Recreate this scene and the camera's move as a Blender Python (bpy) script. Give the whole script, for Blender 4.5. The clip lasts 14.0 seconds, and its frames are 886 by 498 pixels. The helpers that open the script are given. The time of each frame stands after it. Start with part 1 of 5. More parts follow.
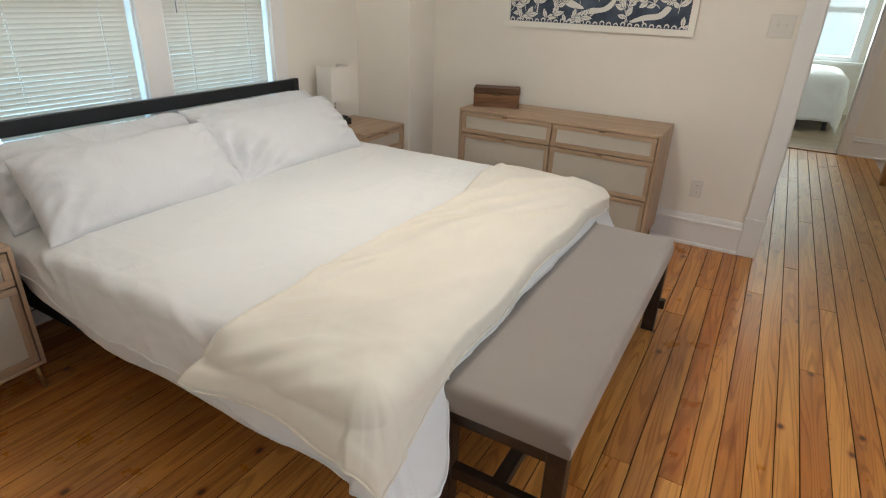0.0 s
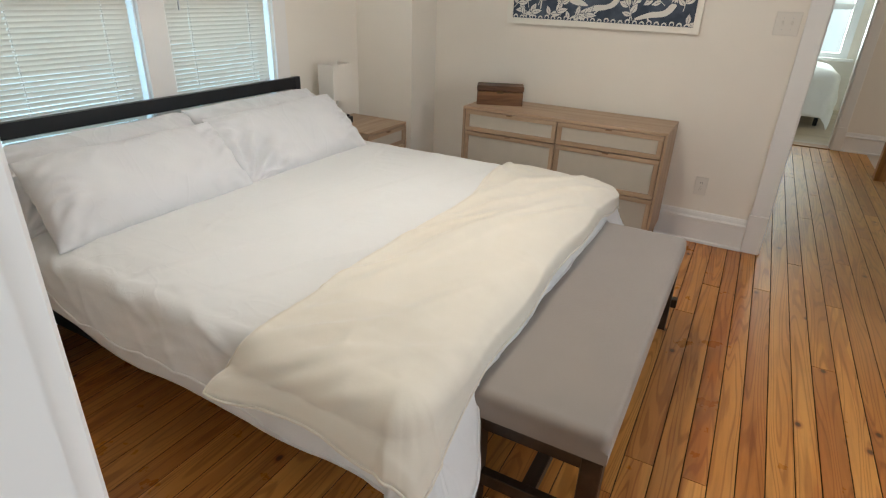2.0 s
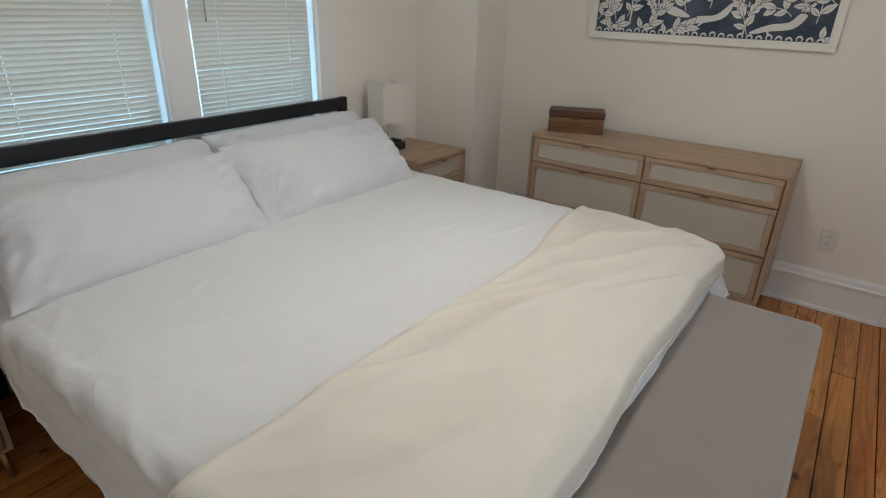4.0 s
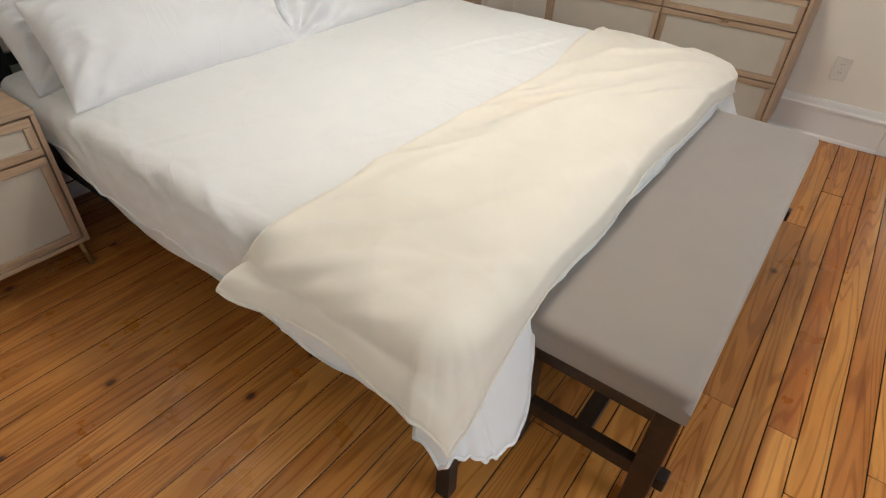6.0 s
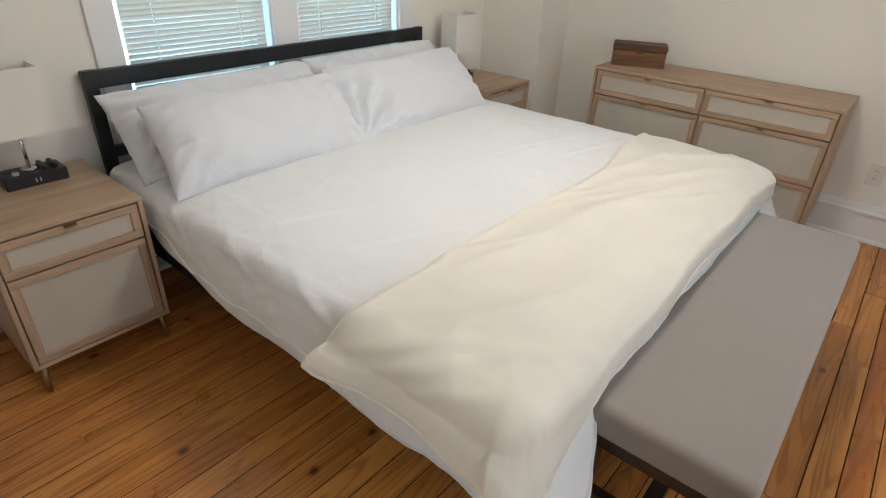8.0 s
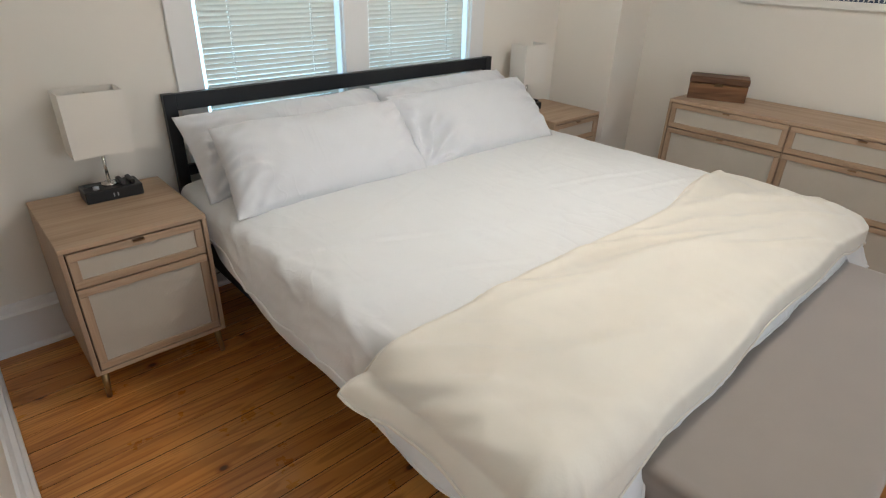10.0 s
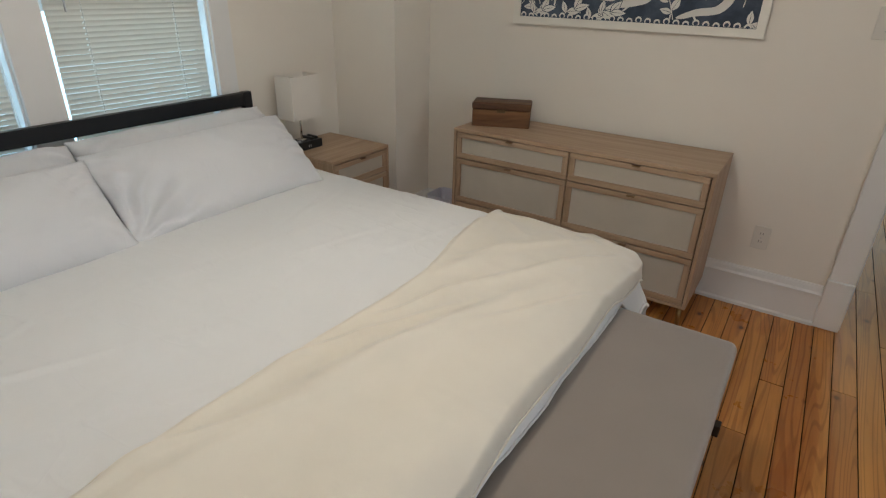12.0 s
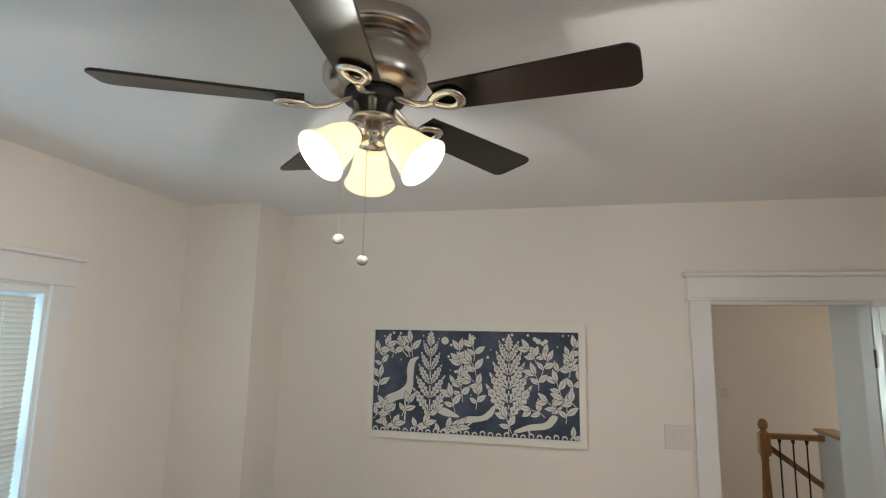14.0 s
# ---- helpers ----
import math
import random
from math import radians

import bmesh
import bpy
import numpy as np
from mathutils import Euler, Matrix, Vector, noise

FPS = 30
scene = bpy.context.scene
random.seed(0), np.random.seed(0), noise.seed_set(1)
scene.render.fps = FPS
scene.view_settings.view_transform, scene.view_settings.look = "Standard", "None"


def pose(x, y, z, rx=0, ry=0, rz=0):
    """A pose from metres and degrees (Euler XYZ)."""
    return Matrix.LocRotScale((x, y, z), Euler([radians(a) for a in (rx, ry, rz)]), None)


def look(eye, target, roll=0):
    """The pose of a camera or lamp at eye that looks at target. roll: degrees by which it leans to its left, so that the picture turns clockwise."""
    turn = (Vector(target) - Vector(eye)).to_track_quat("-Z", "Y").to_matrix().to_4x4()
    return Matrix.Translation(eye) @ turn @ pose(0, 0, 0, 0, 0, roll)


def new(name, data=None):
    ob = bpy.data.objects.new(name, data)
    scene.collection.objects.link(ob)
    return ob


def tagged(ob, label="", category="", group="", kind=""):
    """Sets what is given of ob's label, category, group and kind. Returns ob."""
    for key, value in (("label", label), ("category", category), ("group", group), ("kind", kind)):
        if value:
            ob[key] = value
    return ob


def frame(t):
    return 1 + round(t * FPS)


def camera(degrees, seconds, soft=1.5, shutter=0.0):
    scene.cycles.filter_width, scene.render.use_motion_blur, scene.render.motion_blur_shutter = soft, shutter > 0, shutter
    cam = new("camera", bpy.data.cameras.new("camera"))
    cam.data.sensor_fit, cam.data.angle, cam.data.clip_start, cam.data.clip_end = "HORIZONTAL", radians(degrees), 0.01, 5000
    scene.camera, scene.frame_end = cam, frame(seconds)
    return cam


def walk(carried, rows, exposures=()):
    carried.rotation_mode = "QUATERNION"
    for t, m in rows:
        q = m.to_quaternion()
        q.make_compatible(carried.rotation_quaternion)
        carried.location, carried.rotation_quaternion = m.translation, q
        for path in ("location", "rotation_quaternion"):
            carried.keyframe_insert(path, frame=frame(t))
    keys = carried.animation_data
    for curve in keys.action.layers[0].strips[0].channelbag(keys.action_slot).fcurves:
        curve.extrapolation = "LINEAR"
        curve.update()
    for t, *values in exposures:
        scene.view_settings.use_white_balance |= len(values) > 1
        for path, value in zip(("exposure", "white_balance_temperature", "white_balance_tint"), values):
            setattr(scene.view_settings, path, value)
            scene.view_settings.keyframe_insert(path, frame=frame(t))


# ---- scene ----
cam = camera(76.8, 14.0, 1.2)
PATH = [
    (0, (2.739, -0.145, 1.501), (1.85, 1.441, 0.668), 2.1),
    (0.5, (2.73, -0.166, 1.496), (1.86, 1.431, 0.663), 2.2),
    (1, (2.739, -0.158, 1.506), (1.872, 1.437, 0.667), 2.1),
    (1.5, (2.705, -0.155, 1.51), (1.847, 1.441, 0.664), 2.1),
    (2, (2.619, -0.174, 1.508), (1.773, 1.429, 0.663), 2.2),
    (4.5, (2.402, 0.418, 1.446), (1.291, 1.863, 0.625), 2.4),
    (5, (2.484, 0.268, 1.341), (1.417, 1.631, 0.338), 2.4),
    (5.5, (2.514, 0.147, 1.337), (1.539, 1.43, 0.153), 2.4),
    (6, (2.488, 0.112, 1.398), (1.577, 1.395, 0.163), 2.4),
    (6.5, (2.444, 0.116, 1.5), (1.531, 1.415, 0.284), 2.3),
    (7, (2.486, 0.069, 1.516), (1.527, 1.425, 0.401), 2.4),
    (7.5, (2.466, -0.021, 1.46), (1.469, 1.366, 0.421), 2.3),
    (8, (2.461, -0.038, 1.479), (1.366, 1.31, 0.488), 2.4),
    (8.5, (2.46, -0.033, 1.48), (1.236, 1.241, 0.542), 2.1),
    (9, (2.462, -0.01, 1.463), (1.183, 1.216, 0.534), 2.2),
    (11.5, (2.465, 0.441, 1.505), (1.163, 1.653, 0.592), 1.8),
    (12, (2.517, 0.73, 1.505), (1.535, 2.243, 0.641), 1.5),
    (12.5, (2.399, 0.88, 1.677), (1.84, 2.656, 0.947), 1.5),
    (13, (2.285, 0.882, 1.773), (1.873, 2.811, 1.44), 1.3),
    (13.5, (2.14, 0.643, 1.91), (1.735, 2.6, 1.963), 1.3),
    (14, (2.163, 0.547, 1.868), (1.723, 2.472, 2.186), 1.1),
]
walk(cam, [(t, look(eye, target, roll)) for t, eye, target, roll in PATH], [(0, -0.15, 6500, 10), (2, -0.15, 6500, 10), (4.5, -0.65, 6100, 10), (5, -0.36, 6700, 10), (5.5, -0.06, 6600, 10), (6, 0.06, 6500, 10), (6.5, -0.02, 6450, 10), (8, -0.08, 6250, 10), (9, -0.12, 6300, 10), (11.5, -0.36, 6250, 10), (12, -0.64, 6500, 10), (12.5, -0.3, 6850, 10), (13, 0.12, 6250, 10), (13.5, -0.08, 6250, 9), (14, -0.46, 6350, 10)])

# ---------------------------------------------------------------- world and light
world = bpy.data.worlds.new("world")
scene.world = world
world.use_nodes = True
_wn = world.node_tree
_sky = _wn.nodes.new("ShaderNodeTexSky")
_sky.sky_type = "NISHITA"
_sky.sun_disc = False
_sky.sun_elevation = radians(48)
_sky.sun_rotation = radians(180)
_wn.links.new(_sky.outputs[0], _wn.nodes["Background"].inputs[0])
_wn.nodes["Background"].inputs[1].default_value = 0.12


def lamp(name, kind, m, power, colour, size=None, size_y=None):
    d = bpy.data.lights.new(name, kind)
    d.energy, d.color = power, colour
    if kind == "AREA":
        d.shape, d.size, d.size_y = "RECTANGLE", size, size_y
    elif size is not None and kind == "POINT":
        d.shadow_soft_size = size
    ob = new(name, d)
    ob.matrix_world = m
    return ob


sun = lamp("sun", "SUN", look((0, 0, 10), (0.5, 9, 0)), 2.5, (1, 0.95, 0.88))
sun.data.angle = radians(0.5)
DAY = (0.86, 0.94, 1.0)
SKYBLUE = (0.46, 0.78, 1.0)
# daylight: the two bedroom windows, an unseen east window, far room; others added fill
EAST_Y = 1.1
lamp("window_daylight", "AREA", look((-0.34, 1.22, 1.37), (1, 1.22, 1.2)), 24, SKYBLUE, 1.05, 1.45)
lamp("window_daylight", "AREA", look((-0.34, 2.28, 1.37), (1, 2.28, 1.2)), 24, SKYBLUE, 1.05, 1.45)
lamp("back_window_daylight", "AREA", look((4.55, EAST_Y, 1.5), (0, EAST_Y - 0.6, 0.7)), 25, DAY, 1.5, 1.3)
# added blue fill from an unseen hall opening, brightens the wall end
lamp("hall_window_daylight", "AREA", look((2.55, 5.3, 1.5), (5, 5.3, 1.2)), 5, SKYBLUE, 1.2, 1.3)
# added fill through the entrance doorway, for the bed's near side and floor
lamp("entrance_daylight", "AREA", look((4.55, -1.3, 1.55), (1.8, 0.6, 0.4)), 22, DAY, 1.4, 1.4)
# added warm fill for the hall's far wall, its source unseen
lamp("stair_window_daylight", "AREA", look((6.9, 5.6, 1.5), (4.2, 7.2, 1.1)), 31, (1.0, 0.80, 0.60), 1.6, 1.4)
lamp("far_window_daylight", "AREA", look((3.03, 10.75, 1.5), (3.2, 5, 0.8)), 75, (0.80, 0.97, 0.96), 1.2, 1.35)


# ---------------------------------------------------------------- materials
def node(nt, kind, **inputs):
    n = nt.nodes.new(kind)
    for k, v in inputs.items():
        n.inputs[k.replace("_", " ")].default_value = v
    return n


def material(name, rough=0.6, metal=0.0, colour=(0.8, 0.8, 0.8)):
    m = bpy.data.materials.new(name)
    m.use_nodes = True
    nt = m.node_tree
    b = nt.nodes["Principled BSDF"]
    b.inputs["Roughness"].default_value = rough
    b.inputs["Metallic"].default_value = metal
    b.inputs["Base Color"].default_value = (*colour, 1)
    return m, nt, b


def position(nt, scale=(1, 1, 1), offset=False):
    """Place in the object's own space, scaled per axis; offset shifts it for each object."""
    g = nt.nodes.new("ShaderNodeTexCoord")
    out = g.outputs["Object"]
    if offset:
        info = nt.nodes.new("ShaderNodeObjectInfo")
        mul = node(nt, "ShaderNodeMath")
        mul.operation = "MULTIPLY"
        mul.inputs[1].default_value = 57.0
        nt.links.new(info.outputs["Random"], mul.inputs[0])
        comb = nt.nodes.new("ShaderNodeCombineXYZ")
        for k in range(3):
            nt.links.new(mul.outputs[0], comb.inputs[k])
        add = nt.nodes.new("ShaderNodeVectorMath")
        add.operation = "ADD"
        nt.links.new(out, add.inputs[0])
        nt.links.new(comb.outputs[0], add.inputs[1])
        out = add.outputs[0]
    mp = nt.nodes.new("ShaderNodeMapping")
    mp.inputs["Scale"].default_value = scale
    nt.links.new(out, mp.inputs["Vector"])
    return mp.outputs[0]


def noise_out(nt, vec, scale, detail=3.0, rough=0.55, distortion=0.0):
    n = node(nt, "ShaderNodeTexNoise", Scale=scale, Detail=detail, Roughness=rough, Distortion=distortion)
    nt.links.new(vec, n.inputs["Vector"])
    return n.outputs["Fac"]


def ramp(nt, fac, *stops):
    r = nt.nodes.new("ShaderNodeValToRGB")
    els = r.color_ramp.elements
    while len(els) < len(stops):
        els.new(0.5)
    for e, (p, c) in zip(els, stops):
        e.position = p
        e.color = (*c, 1) if len(c) == 3 else c
    nt.links.new(fac, r.inputs[0])
    return r.outputs[0]


def mix(nt, fac, a, b, mode="MIX"):
    m = nt.nodes.new("ShaderNodeMix")
    m.data_type, m.blend_type = "RGBA", mode
    for sock, v in ((m.inputs[0], fac), (m.inputs[6], a), (m.inputs[7], b)):
        if isinstance(v, (int, float)):
            sock.default_value = v
        elif isinstance(v, tuple):
            sock.default_value = (*v, 1)
        else:
            nt.links.new(v, sock)
    return m.outputs[2]


def bump(nt, b, height, strength, distance=0.002):
    n = node(nt, "ShaderNodeBump", Strength=strength, Distance=distance)
    nt.links.new(height, n.inputs["Height"])
    nt.links.new(n.outputs[0], b.inputs["Normal"])


def painted(name, c, rough=0.6, vary=0.04, grain=220.0, relief=0.12, blotch=1.3):
    """Paint: a faint large blotch, a faint roller stipple and scuffs in the gloss."""
    m, nt, b = material(name, rough)
    p = position(nt)
    big = noise_out(nt, p, blotch, 4.0)
    lo = tuple(max(0, v * (1 - vary)) for v in c)
    hi = tuple(min(1, v * (1 + vary * 0.5)) for v in c)
    nt.links.new(ramp(nt, big, (0.3, lo), (0.7, hi)), b.inputs["Base Color"])
    fine = noise_out(nt, p, grain, 2.0)
    bump(nt, b, fine, relief, 0.0015)
    nt.links.new(ramp(nt, noise_out(nt, p, 9.0, 4.0), (0.3, (rough - 0.07,) * 3), (0.7, (min(1, rough + 0.08),) * 3)), b.inputs["Roughness"])
    return m


def grained(name, dark, mid, light, axis, rough=0.45, line=60.0, along=2.5, relief=0.15, each=False, rings=0.3, pore=0.4, figure=0.22, contours=60.0):
    """Wood with its grain along an axis (0, 1, 2): fine pores, soft streaks and cathedral rings."""
    m, nt, b = material(name, rough)
    s = [1.0, 1.0, 1.0]
    s[axis] = along / line
    p = position(nt, tuple(s), each)
    fine = noise_out(nt, p, line, 5.0, 0.62, 0.3)
    soft = noise_out(nt, p, line * 0.22, 3.0, 0.5, 0.6)
    base = ramp(nt, soft, (0.28, dark), (0.5, mid), (0.72, light))
    pores = ramp(nt, fine, (0.36, (0.5, 0.42, 0.36)), (0.54, (1, 1, 1)))
    col = mix(nt, pore, base, pores, "MULTIPLY")
    broad = noise_out(nt, p, line * figure, 1.5, 0.45, 0.25)
    mul = node(nt, "ShaderNodeMath")
    mul.operation = "MULTIPLY"
    mul.inputs[1].default_value = contours
    nt.links.new(broad, mul.inputs[0])
    sine = node(nt, "ShaderNodeMath")
    sine.operation = "SINE"
    nt.links.new(mul.outputs[0], sine.inputs[0])
    ring = ramp(nt, sine.outputs[0], (0.0, (1, 1, 1)), (0.45, (0.97, 0.95, 0.93)), (0.92, (0.60, 0.48, 0.38)))
    col = mix(nt, rings, col, ring, "MULTIPLY")
    nt.links.new(col, b.inputs["Base Color"])
    bump(nt, b, fine, relief, 0.001)
    return m, nt, b, col


def woven(name, c, rough=0.9, size=900.0, relief=0.25, vary=0.05, sheen=0.3, fuzzy=0.6, rumple=0.0):
    """Cloth: a crossed weave, slight unevenness and a soft sheen."""
    m, nt, b = material(name, rough)
    p = position(nt)
    a = node(nt, "ShaderNodeTexWave", Scale=size * 0.16, Distortion=1.0)
    a.bands_direction = "X"
    d = node(nt, "ShaderNodeTexWave", Scale=size * 0.16, Distortion=1.0)
    d.bands_direction = "Y"
    nt.links.new(p, a.inputs["Vector"])
    nt.links.new(p, d.inputs["Vector"])
    weave = mix(nt, 0.5, a.outputs["Color"], d.outputs["Color"])
    blot = noise_out(nt, p, 6.0, 5.0)
    lo = tuple(v * (1 - vary) for v in c)
    nt.links.new(ramp(nt, blot, (0.3, lo), (0.7, c)), b.inputs["Base Color"])
    fuzz = noise_out(nt, p, 140.0, 4.0)
    h = mix(nt, fuzzy, weave, fuzz)
    if rumple:
        for scale, amount, stretch in ((3.2, 1.0, (0.8, 1.9, 1.2)), (7.0, 0.45, (1.6, 0.7, 1.0)), (15.0, 0.14, (1.0, 1.0, 1.0))):
            n = noise_out(nt, position(nt, stretch), scale, 2.0, 0.45, 0.7)
            crest = ramp(nt, n, (0.36, (0,) * 3), (0.47, (0.35,) * 3), (0.5, (1,) * 3), (0.53, (0.35,) * 3), (0.64, (0,) * 3))
            scaled = mix(nt, 1.0, crest, (rumple * amount,) * 3, "MULTIPLY")
            h = mix(nt, 1.0, h, scaled, "ADD")
    bump(nt, b, h, relief, 0.0012)
    b.inputs["Sheen Weight"].default_value = sheen
    b.inputs["Sheen Roughness"].default_value = 0.6
    return m


M_WALL = painted("wall_paint", (0.80, 0.748, 0.672), 0.75, 0.03)
M_CEIL = painted("ceiling_paint", (0.79, 0.79, 0.785), 0.85, 0.03)
M_TRIM = painted("trim_gloss_paint", (0.78, 0.765, 0.745), 0.38, 0.03, 90.0, 0.06)
M_DOOR = painted("door_gloss_paint", (0.80, 0.79, 0.78), 0.35, 0.03, 90.0, 0.06)
M_VINYL = painted("window_vinyl", (0.82, 0.84, 0.86), 0.35, 0.02, 60.0, 0.03)
M_FRAME = painted("picture_frame_paint", (0.80, 0.77, 0.70), 0.5, 0.03, 90.0, 0.06)
M_PLATE = painted("plastic_plate", (0.70, 0.66, 0.60), 0.32, 0.02, 60.0, 0.03)
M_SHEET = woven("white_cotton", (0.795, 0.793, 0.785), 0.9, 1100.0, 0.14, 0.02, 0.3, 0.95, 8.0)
# the same white cotton toned down, standing in for shade on the pillow faces
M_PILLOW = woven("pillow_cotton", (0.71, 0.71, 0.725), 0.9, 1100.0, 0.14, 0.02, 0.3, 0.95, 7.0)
M_FLEECE = woven("cream_fleece", (0.775, 0.712, 0.60), 1.0, 500.0, 0.3, 0.05, 0.6, 1.0)
M_BENCH = woven("grey_upholstery", (0.24, 0.192, 0.158), 0.62, 1000.0, 0.2, 0.08, 0.55)
M_CANE = woven("cream_linen_panel", (0.52, 0.465, 0.385), 0.8, 420.0, 0.5, 0.08, 0.1)
M_SHADE = woven("lampshade_linen", (0.80, 0.75, 0.68), 0.9, 600.0, 0.3, 0.03, 0.2)
M_OAK_X, *_ = grained("oak_veneer", (0.385, 0.262, 0.165), (0.455, 0.32, 0.212), (0.51, 0.37, 0.25), 0, 0.5, 70.0, 3.0, 0.12, False, 0.16, 0.24)
M_OAK_Y, *_ = grained("oak_veneer_across", (0.385, 0.262, 0.165), (0.455, 0.32, 0.212), (0.51, 0.37, 0.25), 1, 0.5, 70.0, 3.0, 0.12, False, 0.16, 0.24)
M_OAK_Z, *_ = grained("oak_veneer_upright", (0.36, 0.24, 0.15), (0.435, 0.30, 0.197), (0.49, 0.35, 0.235), 2, 0.5, 70.0, 3.0, 0.12, False, 0.16, 0.24)
M_DARKWOOD, *_ = grained("espresso_wood", (0.018, 0.011, 0.008), (0.03, 0.018, 0.012), (0.05, 0.03, 0.02), 1, 0.42, 60.0, 3.0)
M_BLADE, *_ = grained("walnut_blade", (0.005, 0.0025, 0.002), (0.009, 0.0045, 0.003), (0.018, 0.008, 0.005), 0, 0.34, 60.0, 3.0)
M_RUSTIC, *_ = grained("rustic_box_wood", (0.045, 0.02, 0.009), (0.15, 0.066, 0.026), (0.27, 0.13, 0.052), 0, 0.55, 26.0, 3.0, 0.4, True, 0.8, 0.9)
M_HONEY, *_ = grained("honey_stained_wood", (0.30, 0.12, 0.035), (0.42, 0.18, 0.052), (0.50, 0.24, 0.078), 2, 0.35, 50.0, 3.0)
M_HONEYX, *_ = grained("honey_stained_rail", (0.26, 0.12, 0.04), (0.36, 0.18, 0.065), (0.44, 0.24, 0.095), 0, 0.35, 50.0, 3.0)


def floor_material():
    m, nt, b, col = grained("old_pine_floor", (0.53, 0.205, 0.042), (0.62, 0.265, 0.062), (0.69, 0.325, 0.088), 1, 0.32, 42.0, 2.6, 0.12, True, 0.68, 0.36, 0.23, 100.0)
    info = nt.nodes.new("ShaderNodeObjectInfo")
    tint = ramp(nt, info.outputs["Random"], (0.0, (0.72, 0.55, 0.47)), (0.06, (0.88, 0.80, 0.74)), (0.45, (0.98, 0.97, 0.95)), (0.7, (1.06, 1.07, 1.07)), (1.0, (1.16, 1.20, 1.22)))
    col = mix(nt, 1.0, col, tint, "MULTIPLY")
    # darker heartwood tongues that run along some boards
    heart = ramp(nt, noise_out(nt, position(nt, (9.0, 0.85, 0.2), True), 1.0, 2.0, 0.5, 0.5), (0.555, (1, 1, 1)), (0.575, (0.70, 0.50, 0.40)), (0.68, (0.56, 0.36, 0.27)))
    col = mix(nt, 0.5, col, heart, "MULTIPLY")
    v = node(nt, "ShaderNodeTexVoronoi", Scale=2.9)
    v.voronoi_dimensions = "2D"
    nt.links.new(position(nt, (1.15, 0.8, 1.0), True), v.inputs["Vector"])
    knot = ramp(nt, v.outputs["Distance"], (0.018, (0.05, 0.02, 0.012)), (0.030, (0.24, 0.11, 0.06)), (0.040, (0.70, 0.52, 0.40)), (0.075, (1, 1, 1)))
    some = ramp(nt, v.outputs["Color"], (0.50, (0, 0, 0)), (0.54, (0.95, 0.95, 0.95)))
    col = mix(nt, some, col, knot, "MULTIPLY")
    # grey dirt along the grain
    dirt = ramp(nt, noise_out(nt, position(nt, (14.0, 1.6, 0.2), True), 1.0, 4.0, 0.6, 0.2), (0.60, (1, 1, 1)), (0.72, (0.62, 0.58, 0.54)))
    col = mix(nt, 0.6, col, dirt, "MULTIPLY")
    g = nt.nodes.new("ShaderNodeNewGeometry").outputs["Position"]
    worn = ramp(nt, noise_out(nt, g, 2.2, 5.0, 0.65), (0.42, (0, 0, 0)), (0.72, (1, 1, 1)))
    sep = nt.nodes.new("ShaderNodeSeparateXYZ")
    nt.links.new(g, sep.inputs[0])
    masks = []
    for axis, a, c in ((0, 2.84, 2.90), (1, 2.0, 3.9)):
        mr = nt.nodes.new("ShaderNodeMapRange")
        mr.inputs[1].default_value, mr.inputs[2].default_value = a, c
        nt.links.new(sep.outputs[axis], mr.inputs[0])
        masks.append(mr.outputs[0])
    traffic = mix(nt, 1.0, masks[0], masks[1], "MULTIPLY")
    scuffed = mix(nt, 1.0, traffic, ramp(nt, noise_out(nt, g, 3.0, 6.0, 0.7), (0.3, (0.40,) * 3), (0.7, (0.85,) * 3)), "MULTIPLY")
    col = mix(nt, mix(nt, 1.0, worn, (0.25, 0.25, 0.25), "MULTIPLY"), col, (0.42, 0.24, 0.10))
    col = mix(nt, scuffed, col, mix(nt, 0.60, col, (0.62, 0.42, 0.18)))
    nt.links.new(col, b.inputs["Base Color"])
    gloss = ramp(nt, noise_out(nt, g, 6.0, 5.0, 0.6), (0.3, (0.24,) * 3), (0.75, (0.46,) * 3))
    nt.links.new(mix(nt, scuffed, gloss, (0.58, 0.58, 0.58)), b.inputs["Roughness"])
    return m


M_FLOOR = floor_material()
M_GAP, *_ = material("dark_joint", 0.9, 0.0, (0.02, 0.01, 0.006))


def metal(name, c, rough, brushed=0.0):
    m, nt, b = material(name, rough, 1.0, c)
    if brushed:
        b.inputs["Anisotropic"].default_value = brushed
    return m


M_NICKEL = metal("brushed_nickel", (0.50, 0.46, 0.41), 0.24, 0.5)
M_PULL = metal("brown_bronze", (0.30, 0.19, 0.11), 0.5)
M_PENDANT = metal("dull_pewter", (0.16, 0.155, 0.145), 0.7)
M_CHROME = metal("polished_nickel", (0.72, 0.69, 0.64), 0.16)
M_BRASS = metal("aged_brass", (0.36, 0.25, 0.12), 0.4)
M_BRONZE = metal("dark_bronze", (0.14, 0.095, 0.055), 0.45)
M_IRON = painted("black_metal", (0.012, 0.013, 0.016), 0.42, 0.2, 200.0, 0.1)
M_BLACK = painted("black_plastic", (0.012, 0.012, 0.013), 0.35, 0.2, 300.0, 0.08)
M_GREYSLOT, *_ = material("slot_grey", 0.5, 0.0, (0.45, 0.45, 0.46))


def slat_material():
    m, nt, b = material("blind_slat", 0.45, 0.0, (0.74, 0.70, 0.635))
    t = node(nt, "ShaderNodeBsdfTranslucent", Color=(1.0, 0.88, 0.76, 1))
    mx = node(nt, "ShaderNodeMixShader", Fac=0.13)
    out = nt.nodes["Material Output"]
    nt.links.new(b.outputs[0], mx.inputs[1])
    nt.links.new(t.outputs[0], mx.inputs[2])
    nt.links.new(mx.outputs[0], out.inputs[0])
    return m


